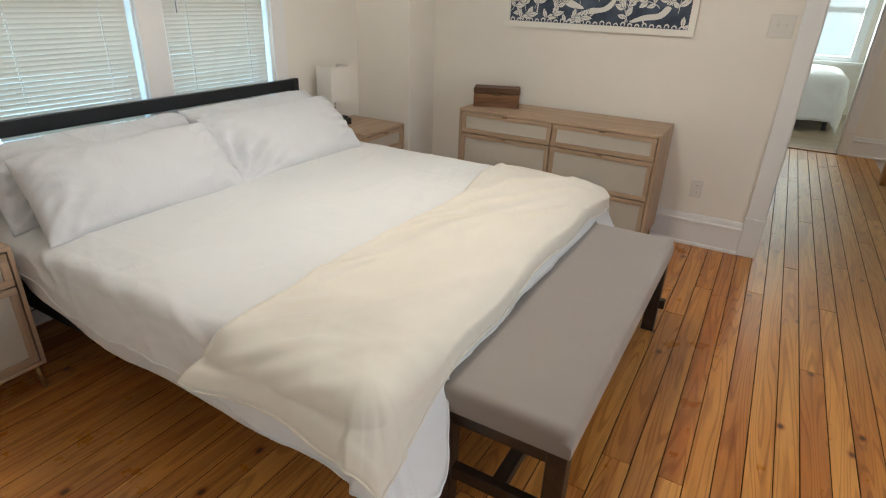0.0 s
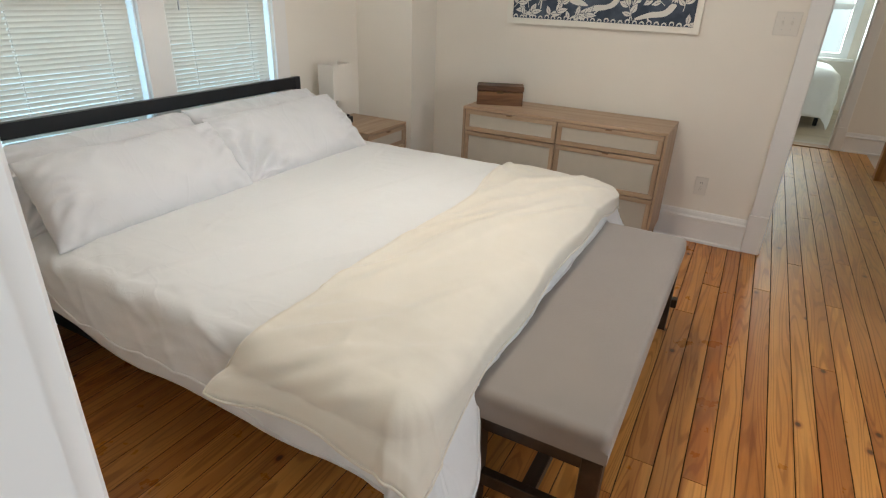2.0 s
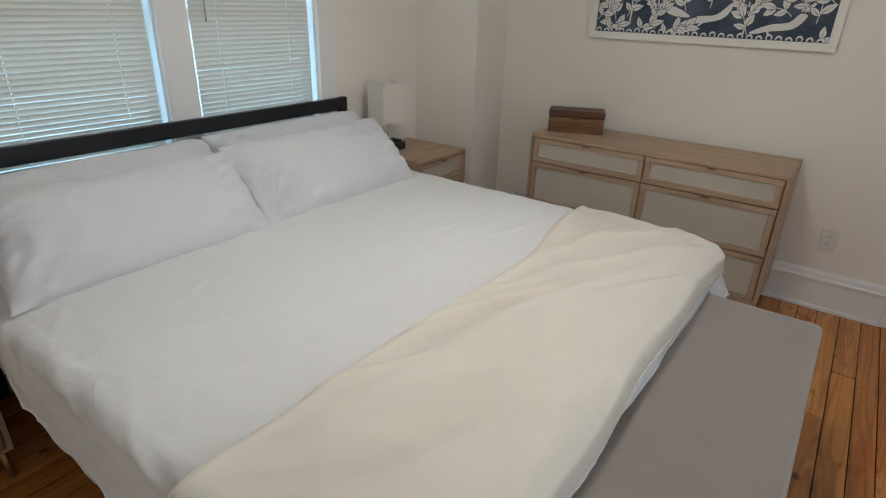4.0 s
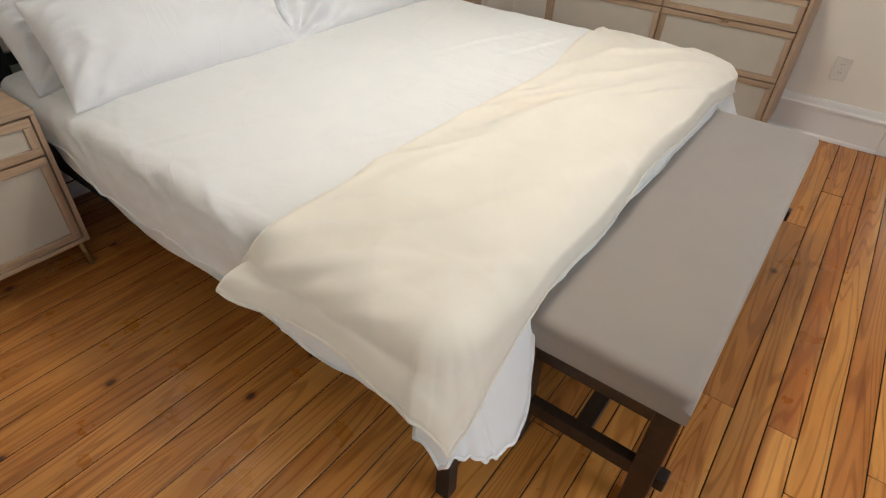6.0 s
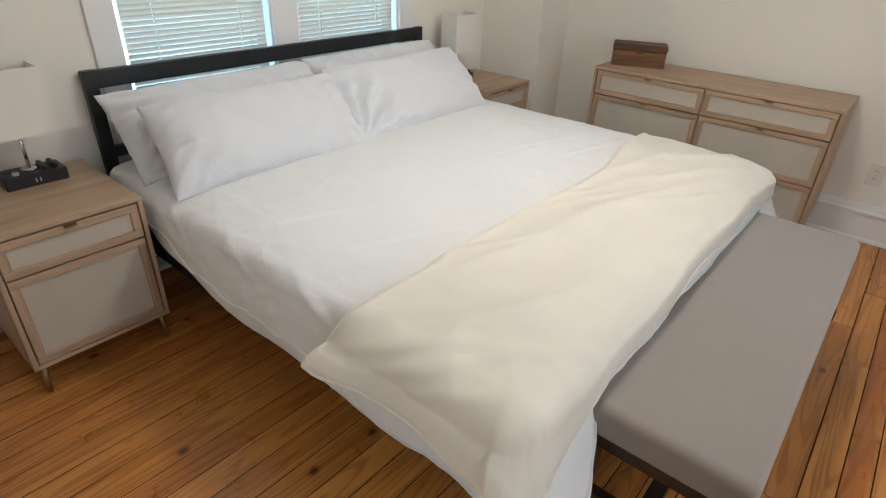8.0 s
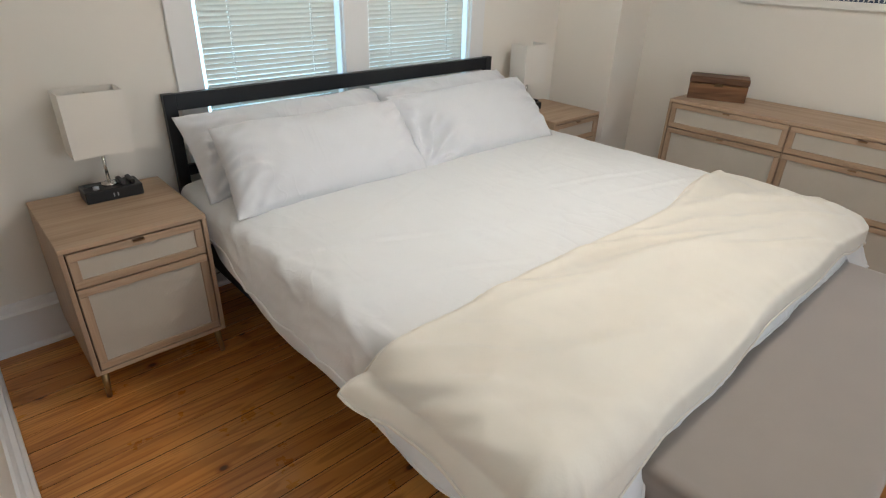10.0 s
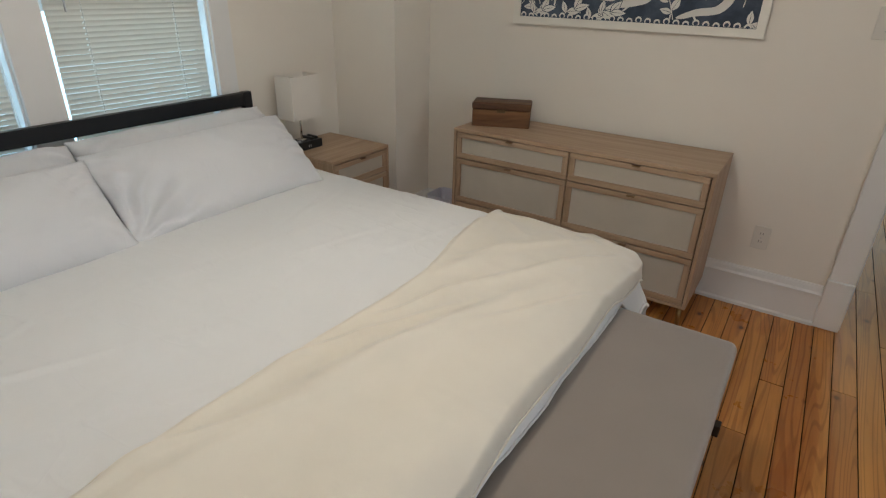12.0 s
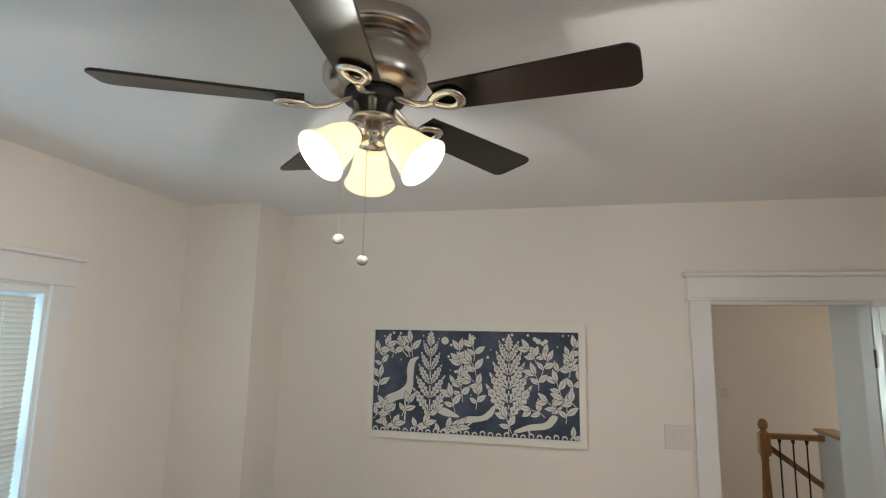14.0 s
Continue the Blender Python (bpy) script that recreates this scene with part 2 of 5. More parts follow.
M_SLAT = slat_material()


def glass_material():
    m, nt, b = material("window_glass", 0.02, 0.0, (0.95, 0.98, 0.97))
    b.inputs["Transmission Weight"].default_value = 1.0
    b.inputs["IOR"].default_value = 1.02
    return m


M_GLASS = glass_material()


def bin_material():
    m, nt, b = material("translucent_plastic", 0.25, 0.0, (0.74, 0.74, 0.84))
    b.inputs["Transmission Weight"].default_value = 0.12
    b.inputs["IOR"].default_value = 1.2
    return m


M_BIN = bin_material()


def opal_material():
    m, nt, b = material("lit_opal_glass", 0.3, 0.0, (0.95, 0.9, 0.78))
    b.inputs["Emission Color"].default_value = (1.0, 0.80, 0.44, 1)
    b.inputs["Emission Strength"].default_value = 1.35
    return m


M_OPAL = opal_material()


def bulb_material():
    m, nt, b = material("lit_bulb", 0.3, 0.0, (1, 1, 1))
    b.inputs["Emission Color"].default_value = (1.0, 0.88, 0.66, 1)
    b.inputs["Emission Strength"].default_value = 14.0
    return m


M_BULB = bulb_material()


def sky_card_material():
    m, nt, b = material("bright_daylight_backdrop", 1.0)
    p = position(nt, (1, 1, 0.6))
    c = ramp(nt, noise_out(nt, p, 1.1, 2.0), (0.3, (0.66, 0.92, 0.92)), (0.7, (0.9, 1, 1)))
    nt.links.new(c, b.inputs["Emission Color"])
    b.inputs["Emission Strength"].default_value = 1.15
    b.inputs["Base Color"].default_value = (0, 0, 0, 1)
    return m


M_SKYCARD = sky_card_material()


# ---------------------------------------------------------------- mesh helpers
def link_mesh(name, bm, mat, parent=None, label="", smooth=False):
    me = bpy.data.meshes.new(name)
    bm.normal_update()
    bm.to_mesh(me)
    bm.free()
    if mat:
        me.materials.append(mat)
    if smooth:
        for p in me.polygons:
            p.use_smooth = True
    ob = new(name, me)
    if parent:
        ob.parent = parent
    if label:
        ob["label"] = label
    return ob


def part(name, bm, mat, parent, label="", smooth=False):
    return link_mesh(name, bm, mat, parent, label, smooth)


def structure(name, bm, mat, label, category, smooth=False):
    return tagged(link_mesh(name, bm, mat, None, "", smooth), label, category, "", "structure")


def thing(name, x, y, z, rz, label, category, group=""):
    ob = new(name)
    ob.empty_display_size = 0.1
    ob.matrix_basis = pose(x, y, z, 0, 0, rz)
    return tagged(ob, label, category, group)


def box(bm, x0, x1, y0, y1, z0, z1, bevel=0.0, m=None, seg=1):
    r = bmesh.ops.create_cube(bm, size=1.0)
    vs = r["verts"]
    for v in vs:
        v.co = Vector((x0 + (v.co.x + 0.5) * (x1 - x0), y0 + (v.co.y + 0.5) * (y1 - y0), z0 + (v.co.z + 0.5) * (z1 - z0)))
    if bevel:
        es = list({e for v in vs for e in v.link_edges})
        g = bmesh.ops.bevel(bm, geom=es, offset=bevel, segments=seg, affect="EDGES", profile=0.6)
        vs = list({v for f in g["faces"] for v in f.verts} | {v for v in vs if v.is_valid})
    if m is not None:
        bmesh.ops.transform(bm, matrix=m, verts=vs)
    return bm


def boxed(*a, **k):
    return box(bmesh.new(), *a, **k)


def lathe(profile, n=32, bm=None, m=None):
    """Turns (radius, height) pairs about z."""
    bm = bm or bmesh.new()
    rings = []
    for r, z in profile:
        rings.append([bm.verts.new((max(r, 1e-4) * math.cos(2 * math.pi * k / n), max(r, 1e-4) * math.sin(2 * math.pi * k / n), z)) for k in range(n)])
    for a, b in zip(rings, rings[1:]):
        for k in range(n):
            bm.faces.new((a[k], a[(k + 1) % n], b[(k + 1) % n], b[k]))
    if m is not None:
        bmesh.ops.transform(bm, matrix=m, verts=[v for r in rings for v in r])
    return bm


def rod(p, q, r, n=10, bm=None, r2=None):
    p, q = Vector(p), Vector(q)
    bm = bm or bmesh.new()
    d = q - p
    m = Matrix.Translation(p) @ d.to_track_quat("Z", "Y").to_matrix().to_4x4()
    r2 = r if r2 is None else r2
    return lathe([(0, 0), (r, 0), (r2, d.length), (0, d.length)], n, bm, m)


def extrude_outline(points, z0, z1, bevel=0.0, seg=2):
    bm = bmesh.new()
    f = bm.faces.new([bm.verts.new((x, y, z0)) for x, y in points])
    g = bmesh.ops.extrude_face_region(bm, geom=[f])
    vs = [v for v in g["geom"] if isinstance(v, bmesh.types.BMVert)]
    bmesh.ops.translate(bm, verts=vs, vec=(0, 0, z1 - z0))
    bmesh.ops.recalc_face_normals(bm, faces=bm.faces)
    if bevel:
        es = [e for e in bm.edges if abs(e.verts[0].co.z - e.verts[1].co.z) < 1e-6]
        bmesh.ops.bevel(bm, geom=es, offset=bevel, segments=seg, affect="EDGES")
    return bm


def sweep_profile(profile, p, q, out):
    """A moulding: (depth, height) pairs run from p to q along the floor; out points away from the wall."""
    bm = bmesh.new()
    p, q, out = Vector(p), Vector(q), Vector(out)
    a = [bm.verts.new(p + out * d + Vector((0, 0, h))) for d, h in profile]
    b = [bm.verts.new(q + out * d + Vector((0, 0, h))) for d, h in profile]
    n = len(profile)
    for k in range(n):
        bm.faces.new((a[k], a[(k + 1) % n], b[(k + 1) % n], b[k]))
    bm.faces.new(a)
    bm.faces.new(b)
    bmesh.ops.recalc_face_normals(bm, faces=bm.faces)
    return bm


def heightfield(nu, nv, fn):
    bm = bmesh.new()
    vs = [[bm.verts.new(fn(i / nu, j / nv)) for j in range(nv + 1)] for i in range(nu + 1)]
    for i in range(nu):
        for j in range(nv):
            bm.faces.new((vs[i][j], vs[i + 1][j], vs[i + 1][j + 1], vs[i][j + 1]))
    return bm


def thicken(ob, t, offset=-1.0):
    s = ob.modifiers.new("thickness", "SOLIDIFY")
    s.thickness, s.offset = t, offset


# ---------------------------------------------------------------- the large structure
XW, YN, YS, XE, ZC = -0.055, 3.75, -0.09, 4.45, 2.63
WT = 0.14


def wall(name, boxes, label):
    bm = bmesh.new()
    for b in boxes:
        box(bm, *b)
    return structure(name, bm, M_WALL, label, "wall")


# window opening: y 0.935..2.545, z 0.72..2.05
WY0, WY1, WZ0, WZ1 = 0.94, 2.545, 0.74, 2.06
wall("wall_west", [(XW - WT, XW, YS - 0.12, WY0, 0, ZC), (XW - WT, XW, WY1, YN + 0.12, 0, ZC), (XW - WT, XW, WY0, WY1, 0, WZ0), (XW - WT, XW, WY0, WY1, WZ1, ZC)],
     "cream painted bedroom wall with a double window")
DX0, DX1, DZ = 2.888, 3.625, 2.09
wall("wall_north", [(XW, DX0, YN, YN + 0.12, 0, ZC), (DX1, XE + 0.12, YN, YN + 0.12, 0, ZC), (DX0, DX1, YN, YN + 0.12, DZ, ZC)],
     "cream painted wall with a door to the hall")
SX0, SX1 = 2.375, 3.25
wall("wall_south", [(XW, SX0, YS - 0.12, YS, 0, ZC), (SX1, XE + 0.12, YS - 0.12, YS, 0, ZC), (SX0, SX1, YS - 0.12, YS, DZ, ZC)],
     "cream painted wall with the doorway the room is entered by")
EY0, EY1, EZ0, EZ1 = 0.3, 1.9, 0.8, 2.1
wall("wall_east", [(XE, XE + 0.12, YS, EY0, 0, ZC), (XE, XE + 0.12, EY1, YN, 0, ZC), (XE, XE + 0.12, EY0, EY1, 0, EZ0), (XE, XE + 0.12, EY0, EY1, EZ1, ZC)],
     "cream painted wall with a window opening")
COLX, COLY = 0.42, 3.40
wall("wall_chase", [(XW, COLX, COLY, YN, 0, ZC)], "boxed-out cream painted corner chase")
structure("ceiling", boxed(XW - WT, XE + 0.12, YS - 0.12, YN + 0.12, ZC, ZC + 0.1), M_CEIL, "matt white painted bedroom ceiling", "ceiling")
structure("subfloor", boxed(XW - WT, XE + 0.12, -2.4, YN + 0.12, -0.12, -0.022), M_GAP, "dark subfloor below the pine boards", "floor")

# room behind the entrance doorway, unseen; its east opening is added for a fill lamp
wall("wall_back_room", [(1.2, 1.32, -2.4, YS - 0.12, 0, ZC), (1.2, 4.42, -2.52, -2.4, 0, ZC), (4.3, 4.42, -2.4, -2.0, 0, ZC), (4.3, 4.42, -0.6, YS - 0.12, 0, ZC), (4.3, 4.42, -2.0, -0.6, 0, 0.75), (4.3, 4.42, -2.0, -0.6, 2.3, ZC)], "plain cream wall of the unseen room behind, with an added opening")
structure("ceiling_back_room", boxed(1.2, 4.42, -2.52, YS - 0.12, ZC, ZC + 0.1), M_CEIL, "plain white ceiling of the room behind", "ceiling")

# hall
HX0, HY1 = 2.70, 7.45
R2X0, R2X1 = 2.80, 3.52
# this opening is added to let the hall fill lamp in
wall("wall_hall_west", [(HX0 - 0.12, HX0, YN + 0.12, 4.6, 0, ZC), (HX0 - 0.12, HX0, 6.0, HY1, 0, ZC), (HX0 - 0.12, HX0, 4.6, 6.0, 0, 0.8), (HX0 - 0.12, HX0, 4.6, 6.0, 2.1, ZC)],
     "unseen cream hall wall with an added opening")
wall("wall_hall_north", [(R2X1, 6.6, HY1, HY1 + 0.12, -2.4, ZC), (HX0, R2X0, HY1, HY1 + 0.12, 0, ZC), (R2X0, R2X1, HY1, HY1 + 0.12, DZ, ZC)], "cream hall wall above the stairs")
wall("wall_hall_corner", [(3.70, 6.6, YN + 0.122, 4.40, -2.4, ZC)], "white hall wall end beside the bedroom door")
# opening added so that the stair fill lamp shines through
wall("wall_stair_east", [(6.6, 6.72, YN, 5.1, -2.4, ZC), (6.6, 6.72, 6.9, HY1, -2.4, ZC), (6.6, 6.72, 5.1, 6.9, -2.4, 0.7), (6.6, 6.72, 5.1, 6.9, 2.3, ZC)], "unseen cream wall at the foot of the stairs, with an added opening")
HALFX = 4.34
wall("half_wall", [(HALFX, HALFX + 0.12, 4.40, 6.46, -2.4, 1.10)], "white half wall guarding the stairwell")
structure("ceiling_hall", boxed(HX0 - 0.12, 6.72, YN + 0.12, HY1 + 0.12, ZC, ZC + 0.1), M_CEIL, "plain white hall ceiling", "ceiling")
bm = boxed(HX0, 3.86, YN + 0.12, HY1, -0.25, -0.022)
box(bm, 3.86, HALFX, YN + 0.12, 6.42, -0.25, -0.022)
structure("subfloor_hall", bm, M_GAP, "dark subfloor below the hall boards", "floor")

# far room
wall("wall_far_room", [(1.4, 1.52, HY1 + 0.12, 10.5, 0, ZC), (4.6, 4.72, HY1 + 0.12, 10.5, 0, ZC), (1.4, 2.35, 10.5, 10.62, 0, ZC), (3.72, 4.72, 10.5, 10.62, 0, ZC),
                       (2.35, 3.72, 10.5, 10.62, 0, 0.76), (2.35, 3.72, 10.5, 10.62, 2.2, ZC)], "pale wall of the far bedroom with a bright window")
structure("ceiling_far_room", boxed(1.4, 4.72, HY1 + 0.12, 10.62, ZC, ZC + 0.1), M_CEIL, "plain white ceiling of the far bedroom", "ceiling")
structure("backdrop", boxed(-1, 8, 14.0, 14.05, -1, 5), M_SKYCARD, "bright overexposed daylight outside", "backdrop")
structure("ground", boxed(-60, 60, -60, 60, -3.2, -3.0), painted("ground_grass", (0.07, 0.10, 0.04), 0.9, 0.3), "green lawn outside the house", "ground")

# baseboards: a tall board with a stepped cap and a shoe
BASE = [(0, 0), (0.034, 0), (0.032, 0.014), (0.022, 0.022), (0.020, 0.155), (0.030, 0.160), (0.030, 0.172), (0.017, 0.180), (0.014, 0.200), (0.008, 0.212), (0, 0.214)]


def baseboard(p, q, out):
    return structure("baseboard", sweep_profile(BASE, (*p, 0), (*q, 0), (*out, 0)), M_TRIM, "tall white moulded baseboard", "baseboard")


baseboard((XW, YS), (XW, COLY), (1, 0))
baseboard((XW, COLY), (COLX + 0.0, COLY), (0, -1))
baseboard((COLX, COLY - 0.034), (COLX, YN), (1, 0))
baseboard((COLX, YN), (2.775, YN), (0, -1))
baseboard((XW, YS), (2.27, YS), (0, 1))
baseboard((3.74, YN), (XE, YN), (0, -1))
baseboard((3.62, HY1), (6.6, HY1), (0, -1))
baseboard((3.70, YN + 0.122), (3.70, 4.40), (-1, 0))
baseboard((3.666, 4.40), (HALFX, 4.40), (0, 1))
baseboard((HALFX, 4.40), (HALFX, 6.46), (-1, 0))


# door casings
def casing(name, x0, x1, y, side, w=0.108, label="white painted door casing with a capped head"):
    """Casing round an opening in a wall along x, on the face at y, facing side."""
    ob = tagged(new(name), label, "door casing", "", "structure")
    d = 0.022 * side

    def ys(a, b):
        return (min(y + a, y + b), max(y + a, y + b))
    part("jamb_board", boxed(x0 - w, x0 - 0.004, *ys(0, d), 0.26, DZ + 0.01, 0.003), M_TRIM, ob)
    part("jamb_board", boxed(x1 + 0.004, x1 + w, *ys(0, d), 0.26, DZ + 0.01, 0.003), M_TRIM, ob)
    part("plinth_block", boxed(x0 - w - 0.006, x0 - 0.002, *ys(0, d * 1.5), 0, 0.26, 0.004), M_TRIM, ob)
    part("plinth_block", boxed(x1 + 0.002, x1 + w + 0.006, *ys(0, d * 1.5), 0, 0.26, 0.004), M_TRIM, ob)
    part("head_board", boxed(x0 - w - 0.01, x1 + w + 0.01, *ys(0, d * 1.15), DZ + 0.01, DZ + 0.13, 0.003), M_TRIM, ob)
    part("head_fillet", boxed(x0 - w - 0.02, x1 + w + 0.02, *ys(0, d * 1.6), DZ + 0.004, DZ + 0.02, 0.004), M_TRIM, ob)
    part("head_cap", boxed(x0 - w - 0.03, x1 + w + 0.03, *ys(0, d * 2.2), DZ + 0.13, DZ + 0.155, 0.006), M_TRIM, ob)
    return ob


casing("door_casing_1", DX0, DX1, YN, -1)
casing("door_casing_3", SX0, SX1, YS, 1)
casing("door_casing_4", R2X0, R2X1, HY1, -1, 0.10)


def lining(name, x0, x1, y0, y1):
    bm = boxed(x0 - 0.004, x0 + 0.014, y0 - 0.001, y1 + 0.001, 0, DZ)
    box(bm, x1 - 0.014, x1 + 0.004, y0 - 0.001, y1 + 0.001, 0, DZ)
    box(bm, x0 + 0.014, x1 - 0.014, y0 - 0.001, y1 + 0.001, DZ - 0.014, DZ + 0.004)
    return structure(name, bm, M_TRIM, "white painted door lining", "door frame")


lining("door_lining_1", DX0 - 0.010, DX1 + 0.010, YN, YN + 0.12)
lining("door_lining_2", SX0, SX1, YS - 0.12, YS)
lining("door_lining_3", R2X0, R2X1, HY1, HY1 + 0.12)
structure("threshold", boxed(R2X0, R2X1, HY1 - 0.06, HY1 + 0.12, -0.01, 0.014, 0.004), M_HONEYX, "dark wooden threshold to the far bedroom", "threshold")
structure("floor_far_room", boxed(1.4, 4.72, HY1 + 0.12, 10.62, -0.12, 0.0), grained("pale_floor", (0.30, 0.22, 0.14), (0.40, 0.31, 0.21), (0.48, 0.38, 0.27), 0, 0.3, 30.0, 1.2)[0], "pale wood floor of the far bedroom", "floor")


# ---------------------------------------------------------------- the window with its blinds
def double_window():
    w = tagged(new("window_1"), "double white sash window behind lowered blinds", "window", "", "structure")
    x = XW
    part("window_casing", boxed(x, x + 0.017, WY0 - 0.11, WY0, WZ0 - 0.02, WZ1 + 0.01, 0.003), M_TRIM, w)
    part("window_casing", boxed(x, x + 0.017, WY1, WY1 + 0.11, WZ0 - 0.02, WZ1 + 0.01, 0.003), M_TRIM, w)
    part("head_casing", boxed(x, x + 0.025, WY0 - 0.12, WY1 + 0.12, WZ1 + 0.01, WZ1 + 0.125, 0.003), M_TRIM, w)
    part("head_cap", boxed(x, x + 0.045, WY0 - 0.14, WY1 + 0.14, WZ1 + 0.125, WZ1 + 0.15, 0.006), M_TRIM, w)
    part("window_sill", boxed(x - WT, x + 0.017, WY0 - 0.13, WY1 + 0.13, WZ0 - 0.028, WZ0 + 0.0, 0.006), M_TRIM, w)
    part("apron", boxed(x, x + 0.014, WY0 - 0.11, WY1 + 0.11, WZ0 - 0.125, WZ0 - 0.028, 0.004), M_TRIM, w)
    part("mullion", boxed(x - WT, x + 0.015, 1.665, 1.81, WZ0, WZ1, 0.003), M_TRIM, w)
    for y0, y1 in ((WY0, 1.665), (1.81, WY1)):
        bm = boxed(x - 0.138, x - 0.012, y0, y0 + 0.007, WZ0, WZ1)
        box(bm, x - 0.138, x - 0.012, y1 - 0.007, y1, WZ0, WZ1)
        box(bm, x - 0.138, x - 0.012, y0 + 0.007, y1 - 0.007, WZ1 - 0.03, WZ1)
        for yy in (y0 + 0.007, y1 - 0.013):
            box(bm, x - 0.068, x - 0.062, yy, yy + 0.006, WZ0, WZ1 - 0.03)
        part("window_frame", bm, M_VINYL, w, "white vinyl window frame")
        for z0, z1, dx in ((WZ0, 1.40, 0.0), (1.365, WZ1 - 0.03, -0.03)):
            bm = boxed(x - 0.10 + dx, x - 0.072 + dx, y0 + 0.008, y0 + 0.034, z0, z1)
            box(bm, x - 0.10 + dx, x - 0.072 + dx, y1 - 0.034, y1 - 0.008, z0, z1)
            box(bm, x - 0.10 + dx, x - 0.072 + dx, y0 + 0.034, y1 - 0.034, z0, z0 + 0.045)
            box(bm, x - 0.10 + dx, x - 0.072 + dx, y0 + 0.034, y1 - 0.034, z1 - 0.04, z1)
            s = part("sash", bm, M_VINYL, w)
            g = part("pane", boxed(x - 0.089 + dx, x - 0.083 + dx, y0 + 0.032, y1 - 0.032, z0 + 0.043, z1 - 0.038), M_GLASS, s, "clear glass pane")
            g.visible_shadow = False
    return w


double_window()


def slat_mesh(length):
    """One curved slat, running along y."""
    bm = bmesh.new()
    n = 4
    # the cord holes are cut out of the middle of the slat
    ys = [-length / 2] + [s * 0.30 * length + d for s in (-1, 1) for d in (-0.0012, 0.0012)] + [length / 2]
    rows = []
    for k in range(n + 1):
        u = k / n - 0.5
        rows.append([bm.verts.new((u * 0.025, y, 0.0022 * (1 - 4 * u * u))) for y in ys])
    low = [[bm.verts.new(v.co - Vector((0, 0, 0.0007))) for v in r] for r in rows]
    for k in range(n):
        for q in range(len(ys) - 1):
            if q in (1, 3) and k == 2:
                continue
            bm.faces.new((rows[k][q], rows[k + 1][q], rows[k + 1][q + 1], rows[k][q + 1]))
            bm.faces.new((low[k][q], low[k][q + 1], low[k + 1][q + 1], low[k + 1][q]))
    me = bpy.data.meshes.new("slat")
    bm.to_mesh(me)
    bm.free()
    me.materials.append(M_SLAT)
    for p in me.polygons:
        p.use_smooth = True
    return me


def blind(y0, y1, wand):
    yc = (y0 + y1) / 2
    x = XW - 0.028
    t = thing("window_blind", x, yc, WZ0, 0, "white horizontal slat blind, lowered and nearly closed", "blind", "window blinds")
    L = y1 - y0
    part("headrail", boxed(-0.014, 0.014, -L / 2, L / 2, WZ1 - WZ0 - 0.034, WZ1 - WZ0 - 0.002, 0.002), M_VINYL, t)
    part("bottom_rail", boxed(-0.012, 0.012, -L / 2, L / 2, 0.012, 0.026, 0.003), M_VINYL, t)
    me = slat_mesh(L)
    z, k = 0.036, 0
    while z < WZ1 - WZ0 - 0.045:
        s = new("slat", me)
        s.parent = t
        s.matrix_basis = pose(0, 0, z, random.uniform(-0.12, 0.12), -64 + random.uniform(-2, 2), 0)
        z += 0.0215
    for f in (-0.30, 0.30):
        part("ladder_cord", rod((0.013, f * L, 0.02), (0.013, f * L, WZ1 - WZ0 - 0.03), 0.0007, 6), M_VINYL, t)
        part("ladder_cord", rod((-0.013, f * L, 0.02), (-0.013, f * L, WZ1 - WZ0 - 0.03), 0.0007, 6), M_VINYL, t)
    part("tilt_wand", rod((0.022, -L / 2 + 0.07, wand), (0.020, -L / 2 + 0.07, WZ1 - WZ0 - 0.03), 0.0045, 8), M_GREYSLOT, t, "clear grey tilt wand")


blind(WY0 + 0.030, 1.637, 0.80)
blind(1.838, WY1 - 0.030, 0.62)


# ---------------------------------------------------------------- bedroom furniture
def drawer(parent, x, y0, y1, z0, z1, handle=True):
    """A drawer front in the plane x, facing +x: wood frame, recessed linen panel, small tab pull."""
    d = part("drawer", boxed(x - 0.016, x - 0.006, y0, y1, z0, z1), M_OAK_Y, parent)
    w = 0.028
    part("frame_rail", boxed(x - 0.006, x + 0.008, y0, y1, z1 - w, z1, 0.002), M_OAK_Y, d)
    part("frame_rail", boxed(x - 0.006, x + 0.008, y0, y1, z0, z0 + w, 0.002), M_OAK_Y, d)
    part("frame_stile", boxed(x - 0.006, x + 0.008, y0, y0 + w, z0 + w, z1 - w, 0.002), M_OAK_Z, d)
    part("frame_stile", boxed(x - 0.006, x + 0.008, y1 - w, y1, z0 + w, z1 - w, 0.002), M_OAK_Z, d)
    part("panel", boxed(x - 0.0055, x - 0.001, y0 + w, y1 - w, z0 + w, z1 - w), M_CANE, d, "cream woven linen panel")
    if not handle:
        return d
    yc = (y0 + y1) / 2
    bm = boxed(x + 0.004, x + 0.022, yc - 0.019, yc + 0.019, z1 - 0.005, z1 - 0.001, 0.001)
    box(bm, x + 0.019, x + 0.022, yc - 0.019, yc + 0.019, z1 - 0.009, z1 - 0.001, 0.001)
    part("pull", bm, M_PULL, d, "small brown bronze tab pull")
    return d


